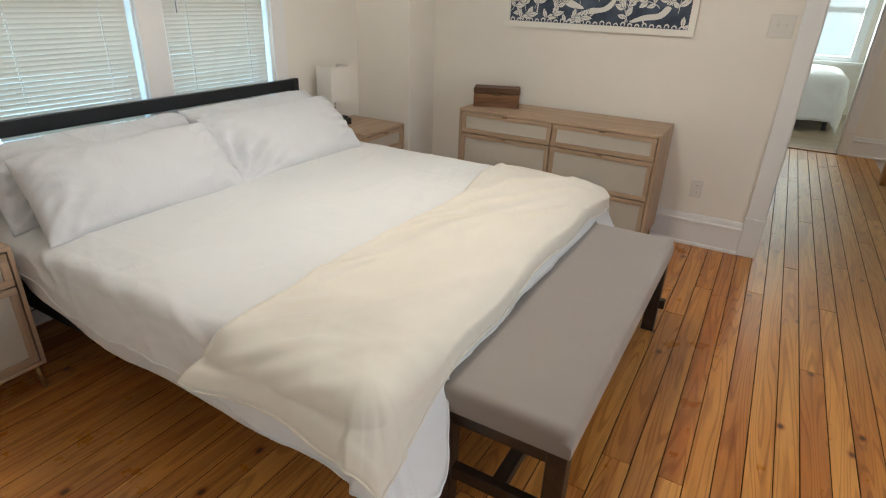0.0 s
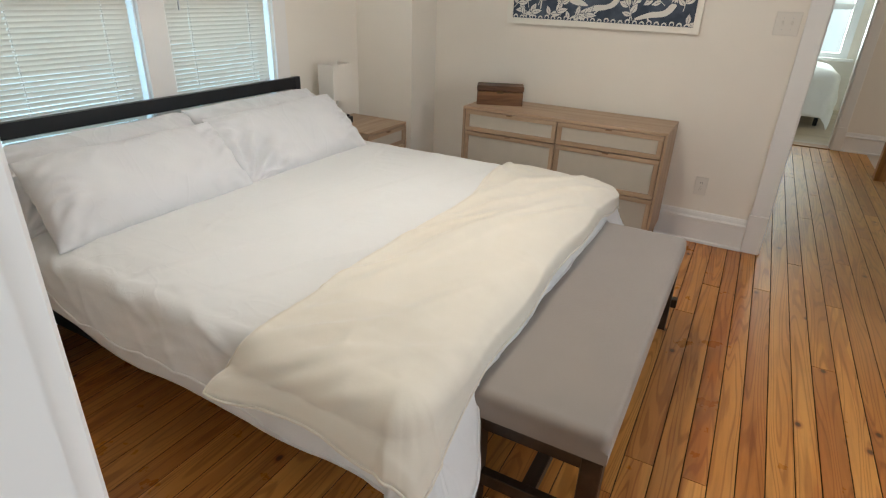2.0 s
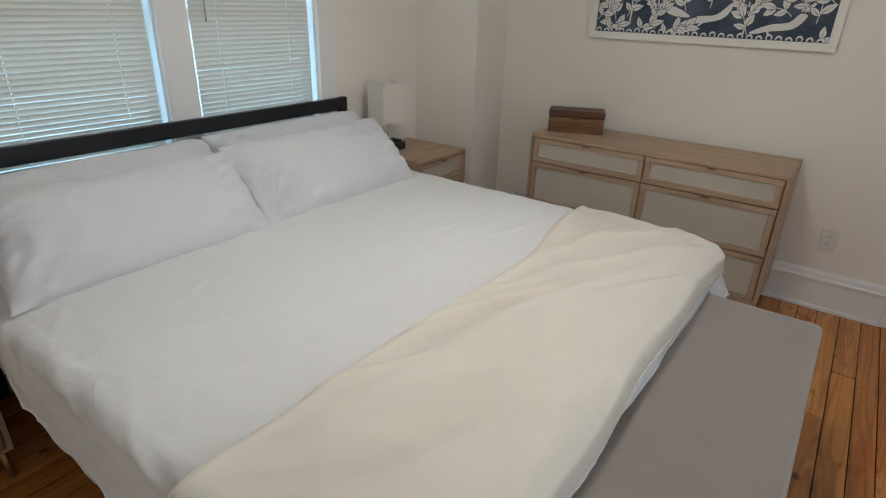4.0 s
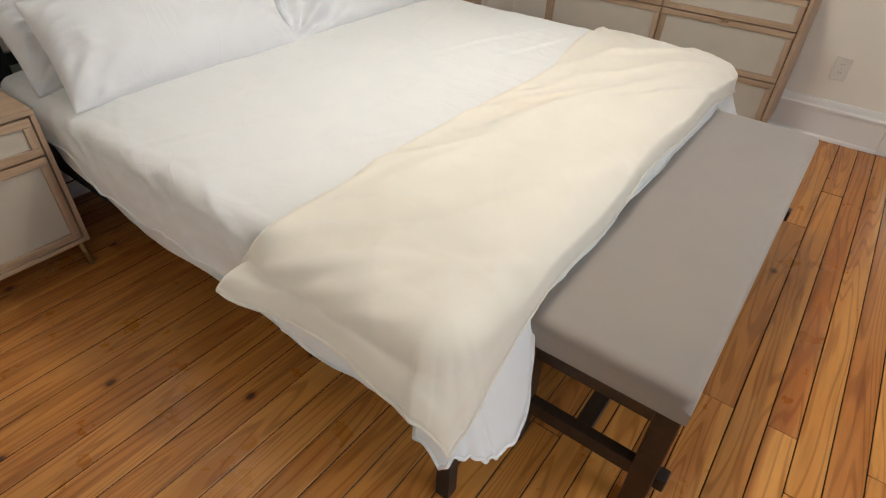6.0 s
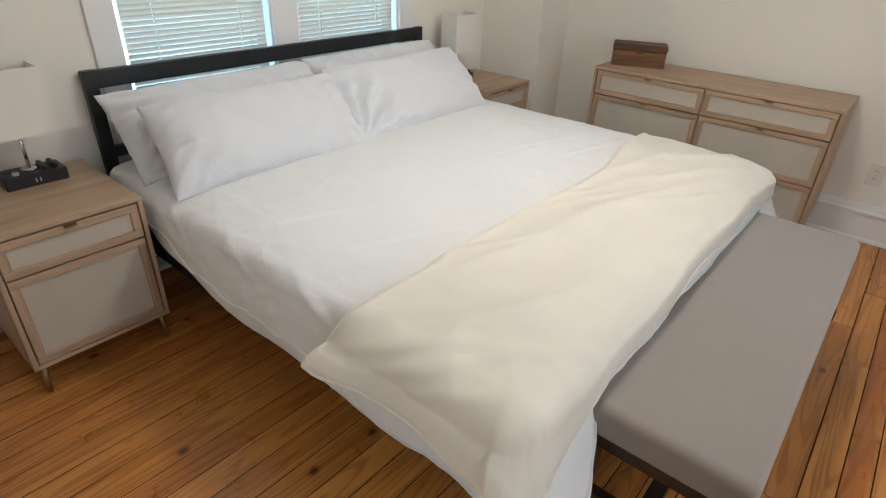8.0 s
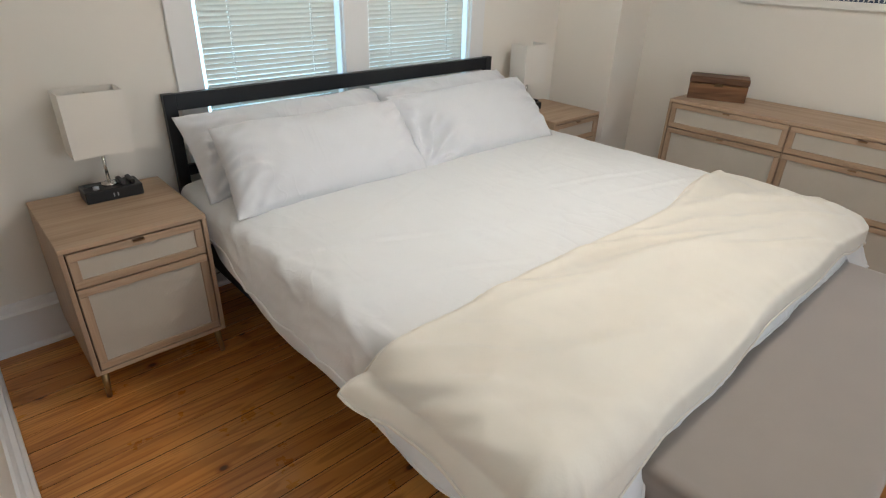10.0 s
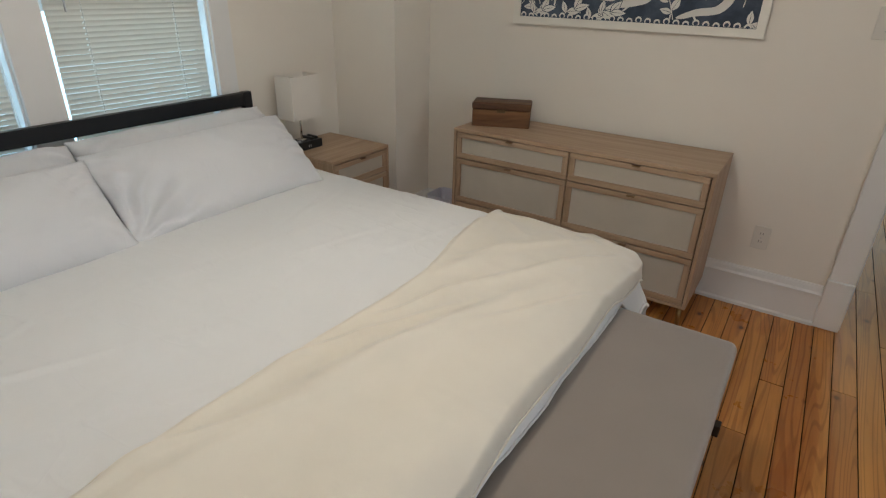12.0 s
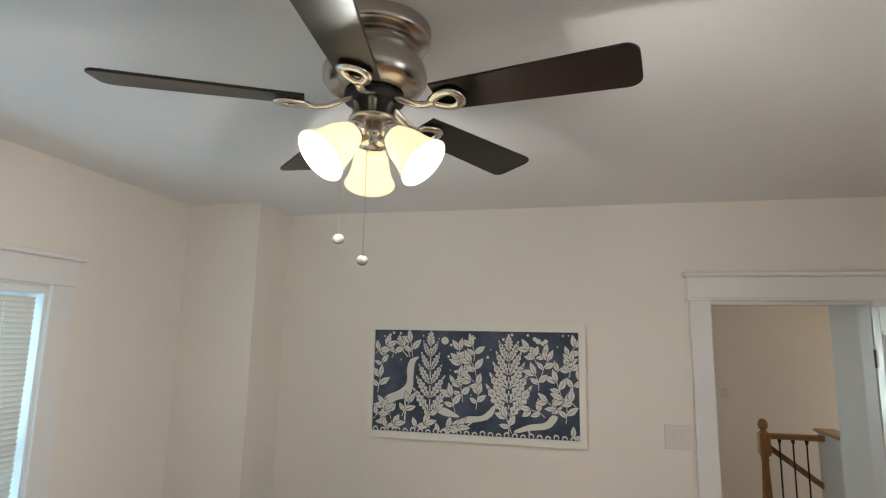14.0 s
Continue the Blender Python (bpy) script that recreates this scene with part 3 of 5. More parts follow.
def chest(name, x, y, depth, width, height, leg, columns, rows, rz, label, category, group=""):
    """A chest that faces local +x, with its back at local x = 0 and its middle at y = 0."""
    t = thing(name, x, y, 0, rz, label, category, group)
    th = 0.016
    part("top", boxed(0, depth, -width / 2, width / 2, height - 0.018, height, 0.002), M_OAK_Y, t)
    part("side_panel", boxed(0, depth, -width / 2, -width / 2 + th, leg, height - 0.018, 0.0015), M_OAK_Z, t)
    part("side_panel", boxed(0, depth, width / 2 - th, width / 2, leg, height - 0.018, 0.0015), M_OAK_Z, t)
    part("bottom_panel", boxed(0, depth, -width / 2 + th, width / 2 - th, leg, leg + th, 0.0015), M_OAK_Y, t)
    part("back_panel", boxed(0.002, 0.008, -width / 2 + th, width / 2 - th, leg + th, height - 0.018), M_OAK_Z, t)
    part("carcass", boxed(0.01, depth - 0.03, -width / 2 + th, width / 2 - th, leg + th, height - 0.018), M_GAP, t, "dark inside of the chest")
    inner = width - 2 * th
    for c in range(columns):
        a = -width / 2 + th + inner * c / columns
        b = a + inner / columns
        for k, (z0, z1) in enumerate(rows):
            drawer(t, depth - 0.010, a + 0.0045, b - 0.0045, z0 + 0.003, z1 - 0.003, columns > 1 or k == 0)
        if c:
            part("divider", boxed(depth - 0.035, depth - 0.014, a - 0.0025, a + 0.0025, leg + th, height - 0.018), M_OAK_Z, t)
    for sx in (0.03, depth - 0.03):
        for sy in (-1, 1):
            yy = sy * (width / 2 - 0.03)
            part("leg", rod((sx, yy, leg), (sx + (0.012 if sx > 0.1 else -0.004), yy + sy * 0.008, 0), 0.014, 12, None, 0.009), M_BRASS, t, "slim aged brass leg", True)
    return t


NS_ROWS = [(0.465, 0.600), (0.128, 0.465)]
chest("nightstand", -0.018, 0.436, 0.513, 0.474, 0.622, 0.112, 1, NS_ROWS, 0, "light oak nightstand with linen drawer fronts beside the bed", "nightstand", "nightstands")
chest("nightstand", -0.018, 3.045, 0.473, 0.474, 0.622, 0.112, 1, NS_ROWS, 0, "light oak nightstand between the bed and the corner", "nightstand", "nightstands")
chest("dresser", 1.570, 3.725, 0.425, 1.340, 0.787, 0.105, 2, [(0.622, 0.768), (0.37, 0.622), (0.121, 0.37)], -90, "light oak six-drawer dresser with linen fronts", "dresser")


# the bed
BX0, BX1, BY0, BY1, BZ = 0.06, 2.06, 0.745, 2.72, 0.615


def bed():
    t = thing("bed", 0.0, 1.726, 0, 0, "king bed frame of black metal with a mattress", "bed")
    W = 0.975
    for s in (-1, 1):
        part("post", boxed(-0.035, 0.0, s * W - (0.05 if s > 0 else 0), s * W + (0.05 if s < 0 else 0), 0, 0.955, 0.002), M_IRON, t)
        part("side_rail", boxed(0.0, 2.055, s * 0.955 - 0.015, s * 0.955 + 0.015, 0.255, 0.33, 0.002), M_IRON, t)
        part("foot_leg", boxed(2.055, 2.095, s * 0.975 - 0.02, s * 0.975 + 0.02, 0, 0.33, 0.002), M_IRON, t)
    part("top_rail", boxed(-0.034, -0.002, -W + 0.05, W - 0.05, 0.885, 0.953, 0.002), M_IRON, t)
    part("lower_rail", boxed(-0.033, -0.005, -W + 0.05, W - 0.05, 0.60, 0.645, 0.002), M_IRON, t)
    part("foot_rail", boxed(2.058, 2.088, -0.955, 0.955, 0.255, 0.33, 0.002), M_IRON, t)
    for k in range(9):
        x = 0.12 + k * 0.235
        part("cross_slat", boxed(x, x + 0.06, -0.925, 0.925, 0.30, 0.318), M_IRON, t)
    part("mattress", boxed(0.02, 2.04, -0.93, 0.93, 0.331, 0.565, 0.05, None, 3), M_SHEET, t, "thick white mattress", True)
    return t


bed()


def fold(x, y, z=0.0):
    return noise.noise(Vector((x, y, z)))


def ridge(x, y, z=0.0):
    """Sharp-crested folds between smooth hollows."""
    return 1.0 - 2.2 * abs(noise.noise(Vector((x, y, z))))


def drape(px, py, top, bx1, by0, by1, lift, flare, foot_flare, seed, crease=1.0, pleat=1.0, radius=0.06):
    """Cloth over a mattress: (px, py) lies flat on top or hangs over the edges."""
    dx = max(0.0, px - bx1)
    dy = py - by1 if py > by1 else (py - by0 if py < by0 else 0.0)
    cx, cy = min(px, bx1), min(max(py, by0), by1)
    d = math.hypot(dx, dy)
    e = min(cy - by0, by1 - cy, bx1 - cx)
    z = top + lift - 0.022 * math.exp(-max(e, 0) / 0.10)
    wr = 0.008 * fold(px * 2.1 + seed, py * 1.7, seed)
    wr += crease * (0.008 * ridge(px * 3.0 + py * 1.2 + seed, py * 2.4, 1.3) + 0.0025 * ridge(px * 10 + py * 2.5, py * 2.6 + seed, 2.2) + 0.0012 * ridge(px * 4 - py * 2, py * 15 + seed, 4.2))
    south = min(1.0, max(0.0, (by0 + 0.42 - cy) / 0.42))
    wr += crease * south * 0.005 * max(0.0, ridge(px * 1.1 + 0.8 * py + seed, py * 7 - px * 1.5, 6.1)) ** 3
    if d <= 0:
        return Vector((cx, cy, z + wr))
    ux, uy = dx / d, dy / d
    fl = flare * abs(uy) + foot_flare * abs(ux)
    r = radius
    a = min(d / r, math.pi / 2)
    out = r * math.sin(a)
    drop = r * (1 - math.cos(a))
    rest = max(0.0, d - r * math.pi / 2)
    along = px * abs(uy) + py * abs(ux) + math.atan2(uy, ux) * 0.25
    w = min(1.0, d / 0.14)
    ripple = pleat * (0.010 * math.sin(along * 13 + seed + 3.0 * fold(along * 2.3, seed)) + 0.017 * fold(along * 4, d * 5, seed) + 0.010 * crease * ridge(along * 5, d * 11 + along * 2.0, seed)) * w
    ripple += pleat * crease * 0.009 * w * max(0.0, ridge(along * 5.5 - d * 3.0, d * 1.2, seed + 3)) ** 3
    if abs(ux) > 0.5:
        ripple *= 0.45
    out += rest * fl + ripple
    drop += rest * math.sqrt(max(0.05, 1 - fl * fl))
    return Vector((cx + ux * out, cy + uy * out, z - drop + wr))


def under_sheet():
    """The flat sheet's hem that hangs a little below the duvet on the entrance side."""
    def fn(u, v):
        px = 0.30 + u * 1.70
        hem = 0.236 + 0.016 * fold(px * 5, 7.0) + 0.03 * min(1.0, u / 0.3)
        hem *= 0.55 + 0.45 * min(1.0, u / 0.28)
        py = BY0 - hem + v * (hem + 0.10)
        return drape(px, py, BZ - 0.018, BX1 - 0.03, BY0 + 0.040, BY1, 0.0, 0.10, 0.1, 5.2, 0.2, 0.6, 0.05)
    ob = link_mesh("flat_sheet", heightfield(120, 40, fn), M_SHEET, None, "", True)
    thicken(ob, 0.003)
    return tagged(ob, "white flat sheet hanging below the duvet's edge", "sheet")


under_sheet()


def hem_cord(rows, r):
    """A soft rounded hem: a fat tube along a row of points."""
    bm = bmesh.new()
    n, prev = 8, None
    for k, p in enumerate(rows):
        d = (rows[min(k + 1, len(rows) - 1)] - rows[max(k - 1, 0)]).normalized()
        m = d.to_track_quat("Z", "Y").to_matrix()
        rr = r * (1 + 0.18 * fold(k * 0.31, 2.0, r * 90))
        cur = [bm.verts.new(p + m @ Vector((rr * math.cos(2 * math.pi * g / n), rr * math.sin(2 * math.pi * g / n), 0))) for g in range(n)]
        if prev:
            for g in range(n):
                bm.faces.new((prev[g], prev[(g + 1) % n], cur[(g + 1) % n], cur[g]))
        prev = cur
    return bm


def duvet():
    def fn(u, v):
        px = 0.10 + u * (BX1 - 0.10 + 0.128)
        hem_s = 0.236 + 0.012 * math.sin(u * 9) + 0.012 * fold(u * 9, 1.0) + 0.03 * min(1.0, max(0.0, (u - 0.62) / 0.3))
        hem_s *= 0.30 + 0.70 * min(1.0, u / 0.40)
        py = BY0 - hem_s + v * (BY1 - BY0 + 2 * hem_s)
        south = max(0.0, min(1.0, (1.02 - py) / 0.14))
        if px > BX1:
            beyond = min(1.0, max(0.0, (BY0 - py) / 0.25))
            px = BX1 + (px - BX1) * (1 + 2.0 * south + 0.8 * max(0.0, min(1.0, (py - 2.52) / 0.1)) + 0.16 * fold(py * 6, 4.0) + 0.25 * south * fold(py * 21, 9.0)) * (1 - 0.5 * beyond)
        p = drape(px, py, BZ, BX1 - 0.03, BY0 + 0.025, BY1 - 0.02, 0.010, 0.06 + 0.10 * min(1.0, u / 0.55), 0.42 - 0.10 * south, 3.1, 0.8, 0.8, 0.058)
        # pressed creases left across the top
        for gx, gy, sl, ln, amp in ((0.92, 1.70, 0.10, 0.80, 0.0030), (1.26, 1.55, -0.08, 0.70, 0.0028), (1.08, 1.05, 0.45, 0.30, 0.006), (0.86, 1.20, -0.35, 0.26, 0.005), (1.38, 1.10, 0.50, 0.24, 0.005), (1.18, 2.10, 0.30, 0.34, 0.005), (0.80, 2.35, -0.30, 0.24, 0.005), (1.42, 2.35, 0.25, 0.28, 0.005)):
            q = (px - gx) - sl * (py - gy) - 0.012 * fold(py * 5, gx * 7)
            p.z += amp * (math.exp(-(q / 0.010) ** 2) - 0.5 * math.exp(-((q - 0.022) / 0.016) ** 2)) * math.exp(-((py - gy) / ln) ** 2)
        # long folds that run from the pillows down the near side
        side = min(1.0, max(0.0, (BY0 + 0.03 - py) / 0.08))
        for gx, gy, sl, ln, amp in ((0.40, 0.80, -0.9, 0.13, 0.011), (0.56, 0.76, -0.8, 0.16, 0.013), (0.78, 0.80, -0.55, 0.20, 0.010), (0.98, 0.72, -0.6, 0.17, 0.010), (1.22, 0.78, -0.45, 0.20, 0.009), (1.40, 0.70, -0.5, 0.15, 0.009)):
            q = ((py - gy) - sl * (px - gx)) / math.hypot(1, sl)
            g = 0.9 * amp * math.exp(-(q / 0.019) ** 2 - ((px - gx) / ln) ** 2)
            p.y -= g * side
            p.z += 0.35 * g
        return p
    bm = heightfield(200, 300, fn)
    ob = link_mesh("duvet", bm, M_SHEET, None, "", True)
    thicken(ob, 0.014)
    for name, rows in (("side_hem", [fn(k / 260, 0.0) for k in range(261)]), ("foot_hem", [fn(1.0, k / 300) for k in range(301)])):
        part(name, hem_cord(rows, 0.0048), M_SHEET, ob, "stitched white hem", True)
    return tagged(ob, "white cotton duvet spread over the bed, slightly wrinkled", "duvet")


duvet()


def blanket():
    def fn(u, v):
        hs = 0.165 + 0.055 * u + 0.048 * math.exp(-(u / 0.15) ** 2) + 0.010 * math.sin(u * 11)
        hn = 0.30 + 0.02 * math.sin(u * 6)
        py = BY0 - hs + v * (BY1 - BY0 + hs + hn)
        f = (py - BY0) / (BY1 - BY0)
        edge = 1.535 + 0.045 * math.sin(max(0.0, f) * 3.6) + 0.012 * math.sin(f * 11 + 1) - 0.14 * max(0.0, f - 0.66)
        edge -= 0.05 * math.exp(-((v - 0.012) / 0.03) ** 2)
        foot = BX1 + 0.118 + 0.014 * math.sin(v * 9) + 0.012 * math.sin(v * 23) - 0.02 * f + 0.04 * max(0.0, f - 0.8) + 0.075 * max(0.0, 1 - max(0.0, f) / 0.22) ** 2
        px = edge + u * (foot - edge)
        p = drape(px, py, BZ, BX1 - 0.035, BY0 + 0.02, BY1 - 0.01, 0.036, 0.88 - 0.58 * u, 0.22, 7.7, 0.8, 0.25, 0.10)
        # the hem is rolled, and lies down on the duvet
        r = min(u * (foot - edge), (1 - u) * (foot - edge), v * 2.3, (1 - v) * 2.3)
        p.z += 0.010 * math.exp(-((r - 0.03) / 0.02) ** 2) - 0.020 * math.exp(-r / 0.010)
        # a long soft crease, and the shorter ones beside it
        for gx, gy, sl, ln, amp, wd in ((1.80, 1.72, 0.30, 0.42, 0.020, 0.035), (1.74, 1.38, 0.22, 0.30, 0.012, 0.030), (1.93, 1.10, 0.35, 0.32, 0.012, 0.04), (1.68, 2.20, 0.25, 0.30, 0.012, 0.03), (1.90, 2.30, 0.55, 0.28, 0.014, 0.022), (1.80, 2.45, 0.7, 0.20, 0.012, 0.02), (1.98, 2.05, 0.5, 0.30, 0.010, 0.02), (1.66, 1.62, 0.42, 0.26, 0.010, 0.014), (1.72, 1.95, 0.36, 0.22, 0.009, 0.012), (1.60, 1.10, 0.5, 0.22, 0.008, 0.014)):
            q = (px - gx) - sl * (py - gy)
            p.z += 1.35 * amp * math.exp(-(q / wd) ** 2 - ((py - gy) / ln) ** 2)
        far = min(1.0, max(0.0, (f - 0.78) / 0.22))
        p.z -= 0.022 * far * far * (3 - 2 * far)
        p.z += 0.012 * far * ridge(px * 5 + py * 3, py * 7, 5.0) + 0.004 * ridge(px * 6 - py * 3, py * 3, 8.0)
        # folds that run along the near drape
        for gx, gy, sl, ln, amp in ((1.70, 0.80, 0.75, 0.15, 0.020), (1.74, 0.71, 0.65, 0.17, 0.024), (1.72, 0.63, 0.55, 0.13, 0.020), (1.66, 0.90, 0.9, 0.12, 0.010), (1.90, 0.66, 0.5, 0.12, 0.016), (1.98, 0.85, 1.2, 0.14, 0.010)):
            q = ((py - gy) - sl * (px - gx)) / math.hypot(1, sl)
            g = 0.65 * amp * math.exp(-(q / 0.022) ** 2 - ((px - gx) / ln) ** 2)
            side = min(1.0, max(0.0, (BY0 + 0.03 - py) / 0.08))
            p.y -= g * side
            p.z += g * (1 - 0.6 * side)
        return p
    bm = heightfield(130, 320, fn)
    ob = link_mesh("blanket", bm, M_FLEECE, None, "", True)
    thicken(ob, 0.012)
    for name, rows in (("head_hem", [fn(0.0, k / 320) for k in range(321)]), ("side_hem", [fn(k / 130, 0.0) for k in range(131)]), ("foot_hem", [fn(1.0, k / 320) for k in range(321)])):
        part(name, hem_cord(rows, 0.0042), M_FLEECE, ob, "soft turned fleece hem", True)
    return tagged(ob, "cream fleece throw blanket across the foot of the bed", "blanket")


blanket()


def pillow(x, y, z, lean, width, height, thick, label, seed, crumple=0.0, taper=0.0):
    """A pillow standing on its long edge, leaning back; local x is its thickness."""
    bm = bmesh.new()
    n, k = 84, 52
    for side in (1, -1):
        rows = []
        for i in range(n + 1):
            r = []
            for j in range(k + 1):
                u, v = 2 * i / n - 1, 2 * j / k - 1
                soft = 1 - 0.015 * abs(u) ** 6 * abs(v) ** 6
                pu, pv = u * soft, v * soft
                pin = 1 - 0.07 * (1 - abs(u) ** 2.5) * abs(v) ** 6
                pin2 = 1 - 0.045 * (1 - abs(v) ** 2.5) * abs(u) ** 6
                full = 5.0 if u < 0 else 4.0
                t = thick * (0.5 if side > 0 else 0.62) * max(0, 1 - abs(u) ** full) ** 0.68 * max(0, 1 - abs(v) ** 2.6) ** 0.70
                w = 0.016 * fold(u * 2.2 + seed, v * 1.6, seed) + 0.007 * ridge(u * 3.5 + seed, v * 2.2 + u, seed * 2) * (0.35 + abs(u))
                crease = 0.016 * math.sin((v * 5 + 2.0 * fold(u * 3, v, seed)) * 4) * max(0, abs(u) - 0.62) / 0.38 * (1 - abs(u) ** 8)
                c = max(0.0, -u - 0.45) / 0.55
                far = math.hypot((u + 1.0) * 1.15, (v + 1.0) * 0.5)
                fan = math.atan2((v + 1.0) * 0.5, (u + 1.0) * 1.15 + 0.02)
                crease += crumple * 0.034 * math.sin(fan * 15 + 2.2 * fold(far * 3, fan, seed)) * math.exp(-((far - 0.45) / 0.28) ** 2) * (1 - abs(u) ** 10)
                crease -= crumple * 0.022 * c
                r.append(bm.verts.new((side * (t + (w + crease) * min(1, t / 0.03)), pu * pin2 * width / 2 + taper * max(0.0, -u) * (v + 1) / 2, (pv * pin + 1) * height / 2)))
            rows.append(r)
        for i in range(n):
            for j in range(k):
                f = (rows[i][j], rows[i + 1][j], rows[i + 1][j + 1], rows[i][j + 1])
                bm.faces.new(f if side > 0 else f[::-1])
    bmesh.ops.remove_doubles(bm, verts=bm.verts, dist=0.0004)
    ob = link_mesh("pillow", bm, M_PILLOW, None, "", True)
    ob.matrix_basis = pose(x, y, z, 0, lean, 0)
    return tagged(ob, label, "pillow", "bed pillows")


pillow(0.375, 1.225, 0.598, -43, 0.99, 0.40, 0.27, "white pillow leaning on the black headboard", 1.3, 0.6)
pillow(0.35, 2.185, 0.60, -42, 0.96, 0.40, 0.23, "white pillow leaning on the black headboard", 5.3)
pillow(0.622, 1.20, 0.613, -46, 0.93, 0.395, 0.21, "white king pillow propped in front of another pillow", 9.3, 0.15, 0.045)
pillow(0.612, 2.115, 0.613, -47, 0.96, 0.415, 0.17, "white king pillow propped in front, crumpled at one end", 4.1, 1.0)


def cushion(length, depth, z0, z1):
    """A stuffed seat: softly rounded above, crowned, with a crisp lower edge."""
    hd, hl, r = depth / 2, length / 2, 0.036
    bm = boxed(-hd, hd, -hl, hl, z0, z1, r, None, 6)
    for v in bm.verts:
        if v.co.z < (z0 + z1) / 2:
            if abs(v.co.x) > hd - r - 0.001:
                v.co.x = math.copysign(hd, v.co.x)
            if abs(v.co.y) > hl - r - 0.001:
                v.co.y = math.copysign(hl, v.co.y)
    bm.normal_update()
    for e in bm.edges:
        if len(e.link_faces) == 2 and e.calc_face_angle(0) > 0.9:
            e.smooth = False
    return bm


def bench():
    t = thing("bench", 2.297, 1.748, 0, 0, "grey upholstered bench with dark wood frame at the bed's foot", "bench")
    L, D = 1.525, 0.420
    part("seat", cushion(L, D, 0.402, 0.486), M_BENCH, t, "grey smooth upholstered seat", True)
    z0, z1 = 0.352, 0.4015
    part("apron", boxed(-D / 2 + 0.012, -D / 2 + 0.037, -L / 2 + 0.06, L / 2 - 0.06, z0, z1, 0.002), M_DARKWOOD, t)
    part("apron", boxed(D / 2 - 0.037, D / 2 - 0.012, -L / 2 + 0.06, L / 2 - 0.06, z0, z1, 0.002), M_DARKWOOD, t)
    part("end_apron", boxed(-D / 2 + 0.06, D / 2 - 0.06, -L / 2 + 0.010, -L / 2 + 0.04, z0, z1, 0.002), M_DARKWOOD, t)
    part("end_apron", boxed(-D / 2 + 0.06, D / 2 - 0.06, L / 2 - 0.04, L / 2 - 0.010, z0, z1, 0.002), M_DARKWOOD, t)
    for sx in (-1, 1):
        for sy in (-1, 1):
            x, y = sx * (D / 2 - 0.037), sy * (L / 2 - 0.037)
            part("leg", boxed(x - 0.029, x + 0.029, y - 0.029, y + 0.029, 0, z1, 0.003), M_DARKWOOD, t)
    for sy in (-1, 1):
        y = sy * (L / 2 - 0.037)
        part("end_stretcher", boxed(-D / 2 + 0.064, D / 2 - 0.064, y - 0.016, y + 0.016, 0.125, 0.172, 0.002), M_DARKWOOD, t)
        part("tenon", boxed(D / 2 - 0.008, D / 2 + 0.018, y - 0.02, y + 0.02, 0.13, 0.175, 0.003), M_DARKWOOD, t)
    part("long_stretcher", boxed(-0.022, 0.022, -L / 2 + 0.05, L / 2 - 0.05, 0.125, 0.165, 0.002), M_DARKWOOD, t)
    return t


bench()


def table_lamp(x, y, z, rz, label):
    t = thing("table_lamp", x, y, z, rz, label, "table lamp", "bedside lamps")
    part("base", boxed(-0.05, 0.055, -0.10, 0.10, 0.0, 0.046, 0.003), M_BLACK, t, "black organiser base with sockets")
    for y0 in (0.028, 0.062):
        part("phone_rest", boxed(-0.035, 0.045, y0, y0 + 0.018, 0.046, 0.062, 0.004), M_BLACK, t)
    for k in (-1, 1):
        part("usb_port", boxed(0.0545, 0.0565, 0.002 + k * 0.007 - 0.002, 0.002 + k * 0.007 + 0.002, 0.014, 0.028), M_GREYSLOT, t, "pale charging port")
    part("dial", lathe([(0, 0.046), (0.011, 0.046), (0.011, 0.056), (0, 0.056)], 16, None, Matrix.Translation((0.03, -0.055, 0))), M_GREYSLOT, t, "", True)
    part("pen_well", boxed(-0.04, 0.0, -0.09, -0.03, 0.0455, 0.049, 0.003), M_BLACK, t)
    part("stem", rod((-0.005, 0.0, 0.046), (-0.005, 0.0, 0.20), 0.006, 12), M_CHROME, t, "slim chrome stem", True)
    part("flange", lathe([(0, 0.046), (0.03, 0.046), (0.028, 0.053), (0, 0.054)], 20, None, Matrix.Translation((-0.005, 0, 0))), M_CHROME, t, "", True)
    a, b, h0, h1 = 0.062, 0.102, 0.175, 0.405
    bm = bmesh.new()
    lo = [bm.verts.new((sx * a - 0.005, sy * b, h0)) for sx, sy in ((-1, -1), (1, -1), (1, 1), (-1, 1))]
    hi = [bm.verts.new((sx * a - 0.005, sy * b, h1)) for sx, sy in ((-1, -1), (1, -1), (1, 1), (-1, 1))]
    for k in range(4):
        bm.faces.new((lo[k], lo[(k + 1) % 4], hi[(k + 1) % 4], hi[k]))
    s = part("shade", bm, M_SHADE, t, "rectangular off-white linen shade")
    thicken(s, 0.003, 0.0)
    part("shade_ring", boxed(-a - 0.005, a - 0.005, -0.0015, 0.0015, h1 - 0.02, h1 - 0.017), M_CHROME, t)
    return t


table_lamp(0.10, 0.468, 0.622, 0, "unlit linen table lamp on a black organiser base")
table_lamp(0.12, 2.92, 0.622, 0, "unlit linen table lamp on the corner nightstand")


